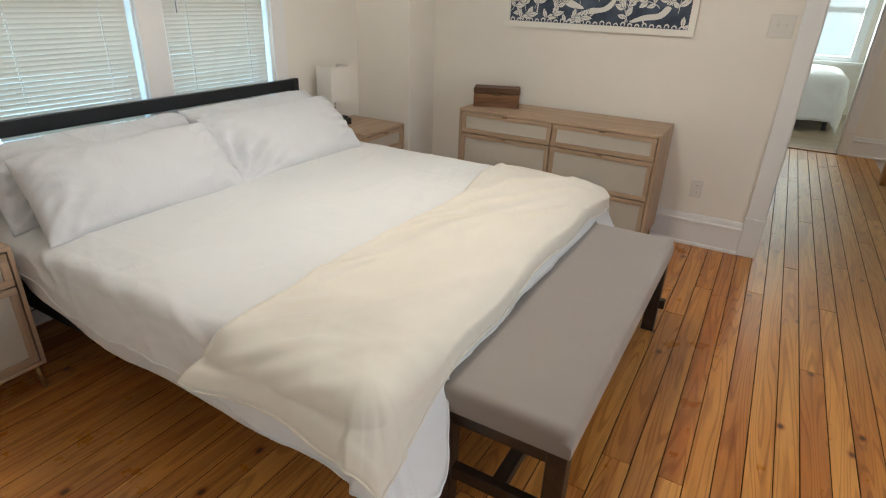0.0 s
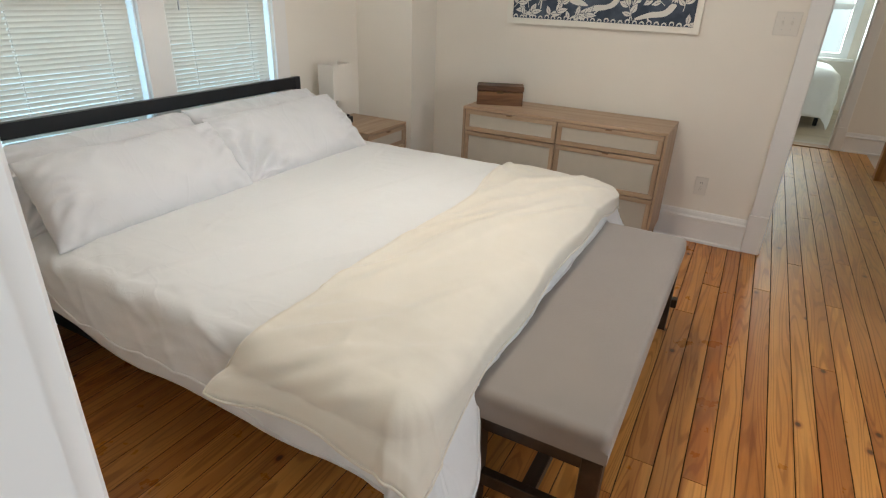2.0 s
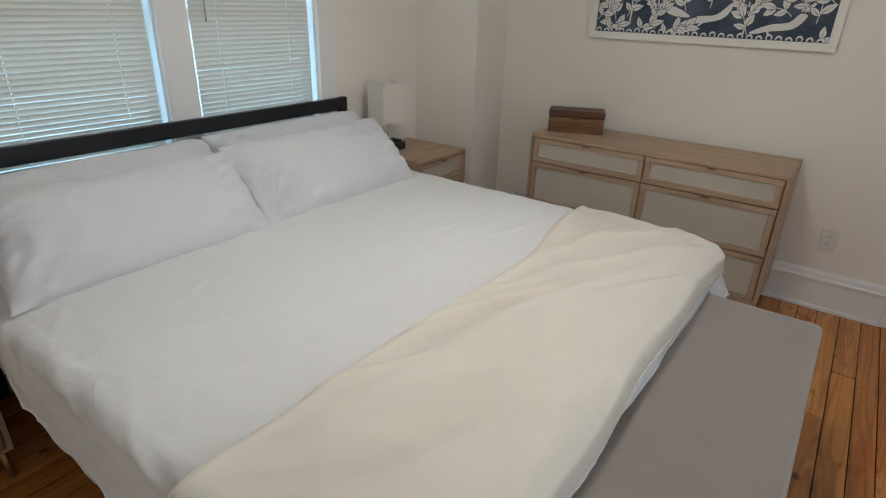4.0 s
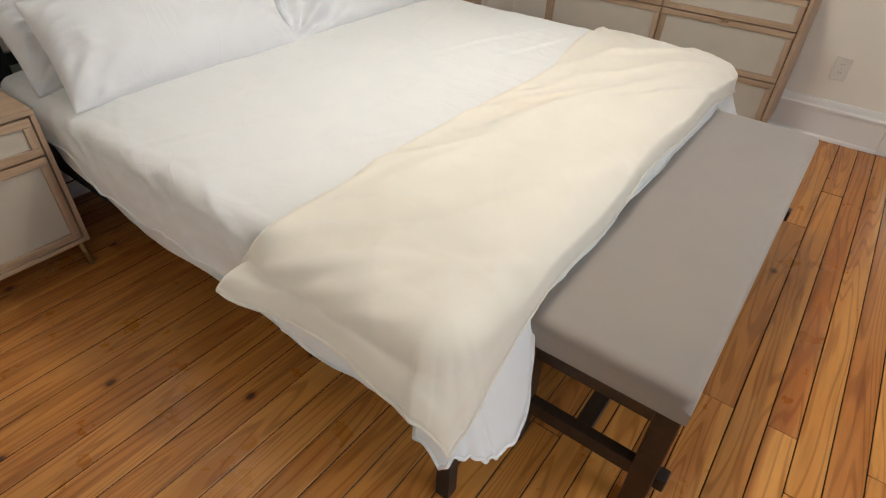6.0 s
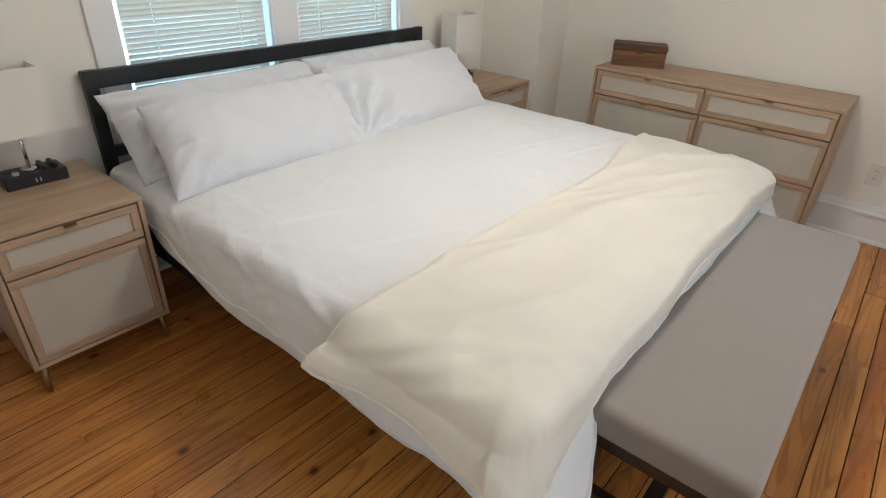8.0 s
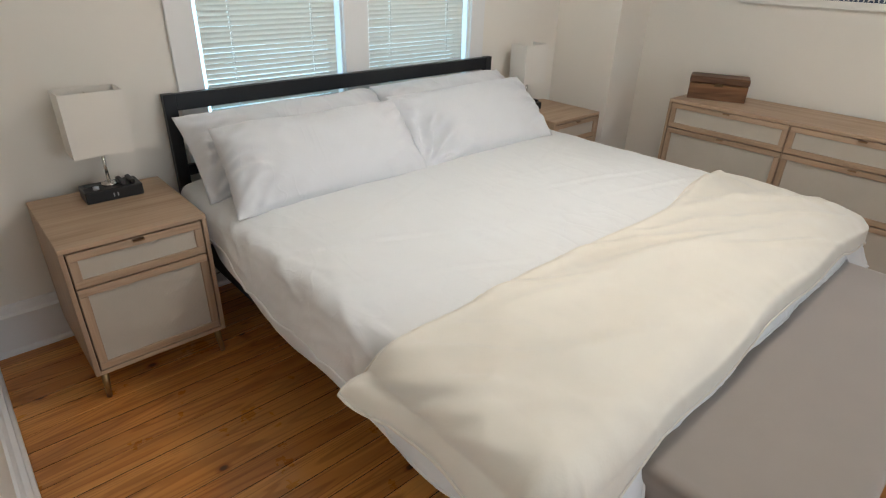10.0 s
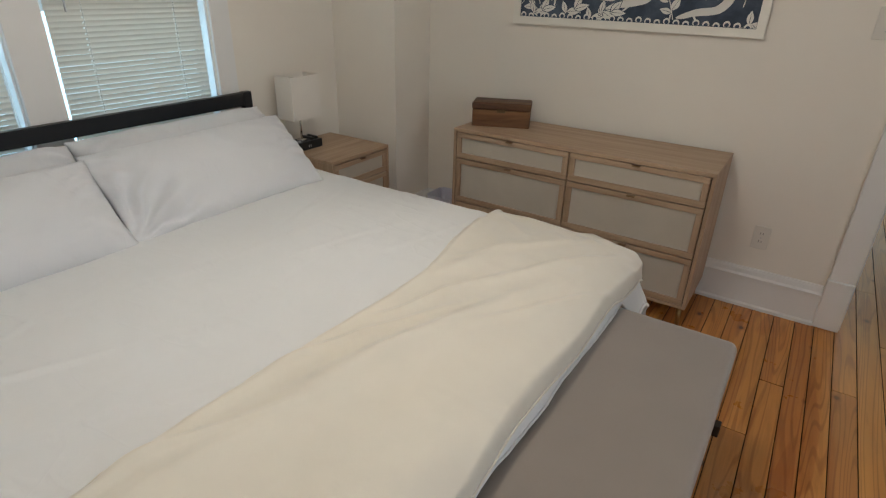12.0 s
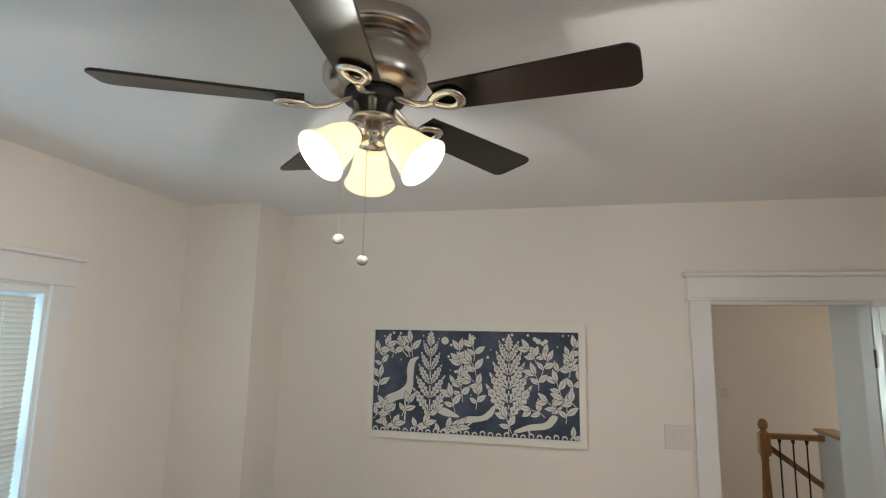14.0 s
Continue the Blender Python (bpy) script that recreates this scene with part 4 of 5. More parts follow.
def wooden_box():
    t = thing("wooden_box", 1.065, 3.535, 0.787, 23, "small rustic brown wooden box with a lid on the dresser", "box")
    L, D, H = 0.315, 0.15, 0.132
    part("body", boxed(-L / 2, L / 2, -D / 2, D / 2, 0, H * 0.68, 0.003), M_RUSTIC, t)
    part("lid", boxed(-L / 2 - 0.003, L / 2 + 0.003, -D / 2 - 0.003, D / 2 + 0.003, H * 0.69, H * 0.98, 0.007), M_RUSTIC, t, "darker worn wooden lid")
    part("latch", boxed(-0.022, 0.022, -D / 2 - 0.008, -D / 2 - 0.002, H * 0.60, H * 0.74, 0.002), M_BRONZE, t)
    return t


wooden_box()


def waste_bin():
    bm = bmesh.new()
    lo = [bm.verts.new((sx * 0.075, sy * 0.07, 0.004)) for sx, sy in ((-1, -1), (1, -1), (1, 1), (-1, 1))]
    hi = [bm.verts.new((sx * 0.10, sy * 0.095, 0.27)) for sx, sy in ((-1, -1), (1, -1), (1, 1), (-1, 1))]
    for k in range(4):
        bm.faces.new((lo[k], lo[(k + 1) % 4], hi[(k + 1) % 4], hi[k]))
    bm.faces.new(lo[::-1])
    bmesh.ops.bevel(bm, geom=[e for e in bm.edges if abs(e.verts[0].co.z - e.verts[1].co.z) > 0.1], offset=0.02, segments=3, affect="EDGES")
    ob = link_mesh("waste_bin", bm, M_BIN)
    thicken(ob, 0.003)
    ob.matrix_basis = pose(0.67, 3.60, 0)
    return tagged(ob, "translucent pale plastic waste bin beside the dresser", "bin")


waste_bin()


# ---------------------------------------------------------------- on the walls
def loose_cord(name, pts, r, mat, label):
    c = bpy.data.curves.new(name, "CURVE")
    c.dimensions, c.bevel_depth, c.bevel_resolution = "3D", r, 2
    sp = c.splines.new("NURBS")
    sp.points.add(len(pts) - 1)
    for p, q in zip(sp.points, pts):
        p.co = (*q, 1)
    sp.use_endpoint_u, sp.order_u = True, 3
    c.materials.append(mat)
    ob = new(name, c)
    return tagged(ob, label, "cable")


loose_cord("lamp_cord", [(-0.01, 0.62, 0.30), (-0.005, 0.70, 0.16), (0.03, 0.80, 0.09), (0.02, 0.92, 0.13), (-0.02, 1.00, 0.20)], 0.003, M_BLACK, "thin black lamp cord looping behind the bed")
tagged(link_mesh("cord_clip", boxed(1.657, 1.667, -0.0905, -0.082, 0.82, 0.865, 0.003), M_PLATE), "small white cord clip stuck on the wall", "clip")
loose_cord("thin_cord", [(1.662, -0.085, 0.822), (1.668, -0.083, 0.78), (1.672, -0.084, 0.72), (1.675, -0.086, 0.60), (1.675, -0.085, 0.30), (1.675, -0.066, 0.215)], 0.0012, M_PLATE, "thin pale cord hanging down the wall")


def plate(name, x, y, z, w, h, label, toggles, category, side=-1):
    t = thing(name, x, y, z, 0, label, category)
    part("cover", boxed(-w / 2, w / 2, min(0, side * 0.006), max(0, side * 0.006), -h / 2, h / 2, 0.002), M_PLATE, t)
    f = side * 0.006
    for tx in toggles:
        if category == "switch":
            part("toggle", boxed(tx - 0.005, tx + 0.005, min(f, f + side * 0.011), max(f, f + side * 0.011), -0.004, 0.014, 0.002), M_PLATE, t)
            part("toggle_slot", boxed(tx - 0.008, tx + 0.008, min(f, f + side * 0.0012), max(f, f + side * 0.0012), -0.017, 0.017), M_PLATE, t)
        else:
            for s in (-1, 1):
                r = part("receptacle", boxed(-0.017, 0.017, min(f, f + side * 0.0015), max(f, f + side * 0.0015), s * 0.021 - 0.014, s * 0.021 + 0.014, 0.001), M_PLATE, t)
                for q in (-0.006, 0.006):
                    part("slot", boxed(q - 0.001, q + 0.001, min(f + side * 0.001, f + side * 0.0022), max(f + side * 0.001, f + side * 0.0022), s * 0.021 - 0.003, s * 0.021 + 0.007), M_BLACK, r)
        for s in (-1, 1):
            part("screw", boxed(tx - 0.002, tx + 0.002, min(f, f + side * 0.001), max(f, f + side * 0.001), s * 0.030 * (1 if category == "switch" else 0.02) - 0.002, s * 0.030 * (1 if category == "switch" else 0.02) + 0.002), M_GREYSLOT, t)
    return t


plate("light_switch", 2.694, YN, 1.393, 0.128, 0.125, "double toggle light switch with ivory cover plate", (-0.023, 0.023), "switch")
plate("power_outlet", 2.453, YN, 0.385, 0.076, 0.120, "ivory double power outlet on the wall", (0,), "outlet")
plate("hall_switch", 3.82, HY1, 1.34, 0.072, 0.116, "single light switch on the hall wall", (0,), "switch")


# ---------------------------------------------------------------- ceiling fan
FX, FY = 1.703, 1.772


def ceiling_fan():
    t = thing("ceiling_fan", FX, FY, ZC, 0, "brushed nickel ceiling fan with dark blades and three lit shades", "ceiling fan")
    part("canopy", lathe([(0, 0), (0.132, 0), (0.136, -0.005), (0.136, -0.034), (0.131, -0.040), (0.114, -0.043), (0.106, -0.050), (0, -0.050)], 48), M_NICKEL, t, "wide brushed nickel ceiling plate", True)
    part("motor_housing", lathe([(0, -0.048), (0.108, -0.050), (0.108, -0.066), (0.112, -0.082), (0.123, -0.104), (0.129, -0.124), (0.127, -0.142), (0.114, -0.160), (0.092, -0.172), (0.07, -0.176), (0, -0.178)], 48), M_NICKEL, t, "brushed nickel bell-shaped motor housing", True)
    part("flywheel", lathe([(0, -0.175), (0.074, -0.177), (0.074, -0.192), (0, -0.194)], 40), M_IRON, t, "", True)
    part("switch_housing", lathe([(0, -0.19), (0.050, -0.191), (0.053, -0.196), (0.053, -0.234), (0.060, -0.238), (0.060, -0.243), (0.046, -0.250), (0, -0.252)], 36), M_NICKEL, t, "straight brushed nickel collar", True)
    part("light_fitter", lathe([(0, -0.25), (0.028, -0.252), (0.028, -0.270), (0.036, -0.274), (0.036, -0.284), (0.026, -0.288), (0.034, -0.294), (0.032, -0.308), (0.018, -0.318), (0, -0.320)], 28), M_CHROME, t, "", True)
    for k in range(5):
        R = pose(0, 0, -0.212, 0, 0, -10 + 72 * k)
        L0, L1, w0, w1, rc = 0.165, 0.62, 0.050, 0.068, 0.03
        out = [(L0, -w0)]
        for q in range(7):
            b = -math.pi / 2 + q * math.pi / 12
            out.append((L1 - rc + rc * math.cos(b), -w1 + rc + rc * math.sin(b)))
        for q in range(7):
            b = q * math.pi / 12
            out.append((L1 - rc + rc * math.cos(b), w1 - rc + rc * math.sin(b)))
        out += [(L0, w0)]
        bm = extrude_outline(out, -0.0035, 0.0035, 0.0012, 1)
        bmesh.ops.transform(bm, matrix=R @ pose(0, 0, 0.008, -12, 0, 0), verts=bm.verts)
        bl = part("blade", bm, M_BLADE, t, "dark walnut fan blade")
        # bracket: an arm that ends in a flat open loop under the blade
        bm = bmesh.new()
        n, secs = 40, 8
        rings = []
        for q in range(n):
            b = 2 * math.pi * q / n
            c = Vector((0.192 + 0.034 * math.cos(b), 0.026 * math.sin(b) * (1 + 0.3 * math.cos(b)), -0.004))
            nrm = Vector((math.cos(b), math.sin(b), 0))
            rings.append([bm.verts.new(c + nrm * 0.013 * math.cos(2 * math.pi * g / secs) + Vector((0, 0, 0.006 * math.sin(2 * math.pi * g / secs)))) for g in range(secs)])
        for q in range(n):
            for g in range(secs):
                bm.faces.new((rings[q][g], rings[(q + 1) % n][g], rings[(q + 1) % n][(g + 1) % secs], rings[q][(g + 1) % secs]))
        arm = [(0.055, 0.026, 0.020), (0.085, 0.010, 0.016), (0.115, -0.004, 0.011), (0.14, -0.008, 0.010), (0.160, -0.005, 0.013)]
        prev = None
        for x, z, hw in arm:
            cur = [bm.verts.new((x, hw * math.cos(2 * math.pi * g / 8), z + 0.007 * math.sin(2 * math.pi * g / 8))) for g in range(8)]
            if prev:
                for g in range(8):
                    bm.faces.new((prev[g], prev[(g + 1) % 8], cur[(g + 1) % 8], cur[g]))
            prev = cur
        bmesh.ops.recalc_face_normals(bm, faces=bm.faces)
        bmesh.ops.transform(bm, matrix=R @ pose(0, 0, 0.0, -12, 0, 0), verts=bm.verts)
        part("bracket", bm, M_CHROME, bl, "polished open-loop blade bracket", True)
    for k, a in enumerate((112, 232, 352)):
        M = pose(0, 0, -0.270, 0, 0, a) @ pose(0.042, 0, 0, 0, 180 - 46, 0) @ Matrix.Diagonal((0.95, 0.95, 0.93, 1))
        # local z runs out of the shade
        sh = part("shade", lathe([(0.026, 0.015), (0.034, 0.03), (0.046, 0.06), (0.052, 0.09), (0.058, 0.115), (0.070, 0.140), (0.066, 0.140), (0.054, 0.113), (0.048, 0.09), (0.042, 0.06), (0.03, 0.032), (0.022, 0.018)], 36, None, M), M_OPAL, t, "lit frosted glass bell shade", True)
        part("socket", lathe([(0, -0.03), (0.022, -0.03), (0.028, 0.0), (0.03, 0.022), (0, 0.024)], 24, None, M), M_CHROME, sh, "", True)
        part("bulb", lathe([(0.012, 0.02), (0.014, 0.045), (0.026, 0.075), (0.029, 0.09), (0.024, 0.108), (0.012, 0.117), (0, 0.119)], 20, None, M), M_BULB, sh, "glowing bulb", True)
        tip = pose(FX, FY, ZC) @ M @ Vector((0, 0, 0.128))
        lamp("fan_bulb_light", "POINT", Matrix.Translation(tip), 25.0, (1.0, 0.935, 0.85), 0.02)
    for (x, y, zt, zb) in ((-0.075, -0.005, -0.245, -0.520), (-0.012, -0.005, -0.31, -0.572)):
        bm = bmesh.new()
        n = int((zt - zb) / 0.006)
        for q in range(n):
            lathe([(0, -0.0022), (0.0022, 0), (0, 0.0022)], 6, bm, Matrix.Translation((x, y, zb + q * 0.006)))
        c = part("pull_chain", bm, M_CHROME, t, "fine beaded pull chain")
        part("pendant", lathe([(0, -0.003), (0.011, -0.003), (0.0135, 0), (0.011, 0.003), (0, 0.003)], 24, None, Matrix.Translation((x, y, zb - 0.012)) @ pose(0, 0, 0, 75, 0, 20)), M_PENDANT, c, "round metal pendant", True)
    return t


ceiling_fan()


# ---------------------------------------------------------------- hall
def door_leaf():
    hx, hy = 3.622, 3.735
    ex, ey = 3.512, 3.035
    ang = math.degrees(math.atan2(ey - hy, ex - hx))
    W, H, T = math.hypot(ex - hx, ey - hy), 2.05, 0.036
    d = tagged(new("door_1"), "white painted panel door standing open into the bedroom", "door", "", "structure")
    d.matrix_basis = pose(hx, hy, 0.012, 0, 0, ang)
    st = 0.105
    part("stile", boxed(0, st, 0, T, 0, H, 0.002), M_DOOR, d)
    part("stile", boxed(W - st, W, 0, T, 0, H, 0.002), M_DOOR, d)
    for z0, z1 in ((0, 0.22), (0.82, 0.96), (1.50, 1.60), (H - 0.12, H)):
        part("rail", boxed(st, W - st, 0.001, T - 0.001, z0, z1, 0.002), M_DOOR, d)
    for z0, z1 in ((0.22, 0.82), (0.96, 1.50), (1.60, H - 0.12)):
        part("panel", boxed(st - 0.005, W - st + 0.005, 0.012, T - 0.012, z0 - 0.005, z1 + 0.005), M_DOOR, d)
        bm = bmesh.new()
        for y in (0.005, T - 0.013):
            box(bm, st, W - st, y, y + 0.008, z0, z0 + 0.016, 0.003)
            box(bm, st, W - st, y, y + 0.008, z1 - 0.016, z1, 0.003)
            box(bm, st, st + 0.016, y, y + 0.008, z0 + 0.016, z1 - 0.016, 0.003)
            box(bm, W - st - 0.016, W - st, y, y + 0.008, z0 + 0.016, z1 - 0.016, 0.003)
        part("moulding", bm, M_DOOR, d)
    for y, s in ((0, -1), (T, 1)):
        prof = [(0, 0), (0.026, 0), (0.026, 0.004), (0.010, 0.008), (0.009, 0.03), (0.024, 0.038), (0.027, 0.05), (0.018, 0.062), (0, 0.065)]
        m = pose(W - 0.055, y, 0.92, -90 if s > 0 else 90, 0, 0)
        part("door_knob", lathe(prof, 24, None, m), M_BRONZE, d, "dark bronze round knob", True)
    for z in (0.25, 1.02, 1.80):
        part("hinge", boxed(-0.006, 0.004, -0.008, 0.006, z - 0.045, z + 0.045, 0.002), M_BRONZE, d)
    return d


door_leaf()


def newel():
    t = thing("newel_post", 3.845, 6.30, 0, 0, "turned honey-stained newel post at the stair head", "newel post")
    part("foot", boxed(-0.047, 0.047, -0.047, 0.047, 0, 0.36, 0.004), M_HONEY, t)
    part("shaft", lathe([(0.045, 0.36), (0.047, 0.375), (0.034, 0.39), (0.044, 0.42), (0.045, 0.46), (0.040, 0.55), (0.034, 0.70), (0.030, 0.84), (0.037, 0.855), (0.030, 0.87), (0.04, 0.895)], 28), M_HONEY, t, "", True)
    part("block", boxed(-0.045, 0.045, -0.045, 0.045, 0.895, 1.09, 0.006), M_HONEY, t)
    part("finial", lathe([(0.044, 1.09), (0.03, 1.105), (0.024, 1.118), (0.036, 1.128), (0.043, 1.15), (0.044, 1.17), (0.036, 1.195), (0.018, 1.21), (0, 1.214)], 28), M_HONEY, t, "round turned knob", True)
    return t


newel()


def railing():
    t = thing("stair_railing", 3.845, 6.33, 0, 0, "honey wood handrail on black iron balusters", "railing")
    part("handrail", boxed(0.046, 0.495, -0.03, 0.03, 1.035, 1.085, 0.012, None, 3), M_HONEYX, t)
    for x in (0.135, 0.245, 0.355):
        b = part("baluster", rod((x, 0, 0.0), (x, 0, 1.036), 0.0075, 8), M_IRON, t, "black iron baluster")
        part("shoe", lathe([(0, 0), (0.02, 0), (0.02, 0.012), (0.01, 0.028), (0, 0.028)], 12, None, Matrix.Translation((x, 0, 0))), M_IRON, b)
        part("collar", lathe([(0, 1.0), (0.012, 1.002), (0.018, 1.034), (0, 1.035)], 12, None, Matrix.Translation((x, 0, 0))), M_IRON, b)
    bm = rod((0.03, 0.10, 0.98), (1.6, 0.10, -0.18), 0.026, 12)
    part("stair_handrail", bm, M_HONEYX, t, "sloping honey wood stair handrail", True)
    return t


railing()
structure("half_wall_cap", boxed(HALFX - 0.025, HALFX + 0.145, 4.405, 6.49, 1.10, 1.128, 0.005), grained("pine_cap", (0.42, 0.25, 0.09), (0.52, 0.33, 0.13), (0.58, 0.38, 0.17), 1, 0.35, 30.0, 1.2)[0], "honey pine cap of the half wall", "trim")


def stairs():
    t = thing("staircase", 3.87, 6.95, 0, 0, "staircase going down with white risers and wood treads", "stairs")
    for k in range(9):
        x = 0.02 + k * 0.25
        part("tread", boxed(x, x + 0.27, -0.48, 0.48, -0.18 * (k + 1) - 0.03, -0.18 * (k + 1), 0.006), M_HONEYX, t)
        part("riser", boxed(x - 0.012, x + 0.006, -0.48, 0.48, -0.18 * (k + 1), -0.18 * k - 0.031), M_TRIM, t)
    return t


stairs()
structure("stair_trim", boxed(3.86, HALFX, 6.42, 6.44, -0.30, 0.0), M_TRIM, "white trim board at the stairwell edge", "trim")


def floor_register():
    t = thing("floor_register", 4.05, 5.22, 0.001, 0, "black metal floor vent in the boards", "vent")
    part("frame", boxed(-0.07, 0.07, -0.14, 0.14, 0, 0.005, 0.002), M_IRON, t)
    for k in range(9):
        part("louvre", boxed(-0.055, 0.055, -0.115 + k * 0.027, -0.103 + k * 0.027, 0.005, 0.008, 0.001), M_BLACK, t)


floor_register()


def far_bed():
    t = thing("far_bed", 2.75, 9.35, 0, 0, "white made bed in the far bedroom by the window", "bed")
    part("frame", boxed(-1.0, 0.72, -0.55, 0.75, 0.14, 0.22, 0.005), M_IRON, t)
    for sx in (-0.9, 0.68):
        for sy in (-0.45, 0.65):
            part("leg", boxed(sx - 0.025, sx + 0.025, sy - 0.025, sy + 0.025, 0, 0.14, 0.003), M_IRON, t)

    def fn(u, v):
        px, py = -1.1 + u * 2.24, -1.15 + v * 2.3
        return drape(px, py, 0.68, 0.68, -0.50, 0.75, 0.05, 0.10, 0.12, 2.0, 1.0, 1.0, 0.12)
    ob = part("duvet", heightfield(60, 60, fn), M_SHEET, t, "white duvet hanging over the edge", True)
    thicken(ob, 0.015)


far_bed()


def far_window():
    w = tagged(new("window_2"), "bright white sash window of the far bedroom", "window", "", "structure")
    bm = boxed(2.35, 2.43, 10.49, 10.56, 0.76, 2.2)
    box(bm, 3.61, 3.72, 10.49, 10.56, 0.76, 2.2)
    box(bm, 2.43, 3.61, 10.49, 10.56, 0.76, 0.83)
    box(bm, 2.43, 3.61, 10.49, 10.56, 2.12, 2.2)
    box(bm, 2.43, 3.61, 10.50, 10.55, 1.43, 1.51)
    part("window_frame", bm, M_VINYL, w)
    part("window_sill", boxed(2.28, 3.80, 10.40, 10.5, 0.72, 0.76, 0.005), M_TRIM, w)


far_window()
structure("strike_plate", boxed(R2X1 - 0.003, R2X1 + 0.0005, HY1 + 0.03, HY1 + 0.07, 0.92, 1.0), M_BRONZE, "dark bronze strike plate on the door jamb", "strike plate")


# ---------------------------------------------------------------- the print above the dresser
def wall_print():
    x0, x1, z0, z1 = 0.996, 2.242, 1.306, 1.954
    W, H = x1 - x0, z1 - z0
    t = thing("wall_print", (x0 + x1) / 2, YN - 0.002, (z0 + z1) / 2, 0, "navy and cream block print of trees and leaves in white frame", "picture")
    fw = 0.038
    part("frame_top", boxed(-W / 2, W / 2, -0.026, 0, H / 2 - fw, H / 2, 0.0006), M_FRAME, t)
    part("frame_bottom", boxed(-W / 2, W / 2, -0.026, 0, -H / 2, -H / 2 + fw, 0.0006), M_FRAME, t)
    part("frame_side", boxed(-W / 2, -W / 2 + fw, -0.026, 0, -H / 2 + fw, H / 2 - fw, 0.0006), M_FRAME, t)
    part("frame_side", boxed(W / 2 - fw, W / 2, -0.026, 0, -H / 2 + fw, H / 2 - fw, 0.0006), M_FRAME, t)
    w, h = W / 2 - fw, H / 2 - fw
    m, nt, b = material("navy_print_ground", 0.7)
    p = position(nt)
    nt.links.new(ramp(nt, noise_out(nt, p, 5.0, 5.0, 0.65), (0.38, (0.028, 0.042, 0.07)), (0.75, (0.10, 0.135, 0.185))), b.inputs["Base Color"])
    part("canvas", boxed(-w, w, -0.014, -0.002, -h, h), m, t, "mottled navy ground")
    cream = painted("cream_print_ink", (0.70, 0.68, 0.63), 0.7, 0.06, 80.0, 0.1)
    navy, *_ = material("navy_print_line", 0.7, 0.0, (0.045, 0.065, 0.11))
    white, dark = "motif", bmesh.new()
    yy = -0.0152
    depth = [0]

    def shape(bm, pts, y=yy, name="leaf"):
        depth[0] += 1
        y -= 0.000006 * depth[0]
        pts = [(min(max(a, -w + 0.002), w - 0.002), min(max(c, -h + 0.002), h - 0.002)) for a, c in pts]
        own = bmesh.new() if bm == "motif" else bm
        f = own.faces.new([own.verts.new((a, y, c)) for a, c in pts])
        f.normal_update()
        if f.normal.y > 0:
            f.normal_flip()
        if bm == "motif":
            part(name, own, cream, t)

    def leaf(cx, cz, ang, ln, wd, vein=True):
        ca, sa = math.cos(ang), math.sin(ang)

        def at(s, q):
            return (cx + ca * s - sa * q, cz + sa * s + ca * q)
        n = 7
        up = [at(ln * k / n, wd / 2 * math.sin(math.pi * (k / n) ** 0.85)) for k in range(n + 1)]
        dn = [at(ln * k / n, -wd / 2 * math.sin(math.pi * (k / n) ** 0.85)) for k in range(n - 1, 0, -1)]
        mid = at(ln * 0.5, 0)
        shape(dark, [(mid[0] + (a - mid[0]) * 1.16, mid[1] + (c - mid[1]) * 1.16) for a, c in up + dn])
        shape(white, up + dn)
        if vein:
            shape(dark, [at(ln * 0.08, 0.0014), at(ln * 0.8, 0.0005), at(ln * 0.8, -0.0005), at(ln * 0.08, -0.0014)])

    def stem(pts, wd):
        for (a, c), (d, e) in zip(pts, pts[1:]):
            l = math.hypot(d - a, e - c)
            nx, nz = -(e - c) / l * wd / 2, (d - a) / l * wd / 2
            shape(white, [(a + nx, c + nz), (d + nx, e + nz), (d - nx, e - nz), (a - nx, c - nz)])

    def disc(cx, cz, r, n=12, bm=None, y=yy):
        shape(bm or white, [(cx + r * math.cos(2 * math.pi * k / n), cz + r * math.sin(2 * math.pi * k / n)) for k in range(n)], y)

    def tree(cx, base, top, half):
        stem([(cx, base), (cx + 0.001, top)], 0.007)
        n = 5
        for k in range(n):
            f = k / (n - 1)
            z = base + 0.085 + (top - base - 0.225) * f
            for s in (-1, 1):
                ang = math.pi / 2 - s * (0.62 - 0.20 * f)
                ln = half * (1.66 - 0.66 * f)
                big_leaf(cx + s * 0.005, z, ang, ln, ln * 0.31)
        big_leaf(cx, top - 0.085, math.pi / 2, 0.10, 0.05)

    def big_leaf(cx, cz, ang, ln, wd):
        """A lobed oak-like leaf with cut veins."""
        ca, sa = math.cos(ang), math.sin(ang)

        def at(s, q):
            return (cx + ca * s - sa * q, cz + sa * s + ca * q)
        n = 28
        up, dn = [], []
        for k in range(n + 1):
            f = k / n
            q = wd / 2 * math.sin(math.pi * f ** 0.8) * (1 - 0.42 * abs(math.sin(f * math.pi * 5.5)) ** 3)
            up.append(at(ln * f, q))
            if 0 < k < n:
                dn.append(at(ln * f, -q))
        mid = at(ln * 0.5, 0)
        rim = [(mid[0] + (a - mid[0]) * 1.13, mid[1] + (c - mid[1]) * 1.13) for a, c in up + dn[::-1]]
        shape(dark, rim)
        shape(white, up + dn[::-1])
        shape(dark, [at(ln * 0.04, 0.0014), at(ln * 0.9, 0.0005), at(ln * 0.9, -0.0005), at(ln * 0.04, -0.0014)])
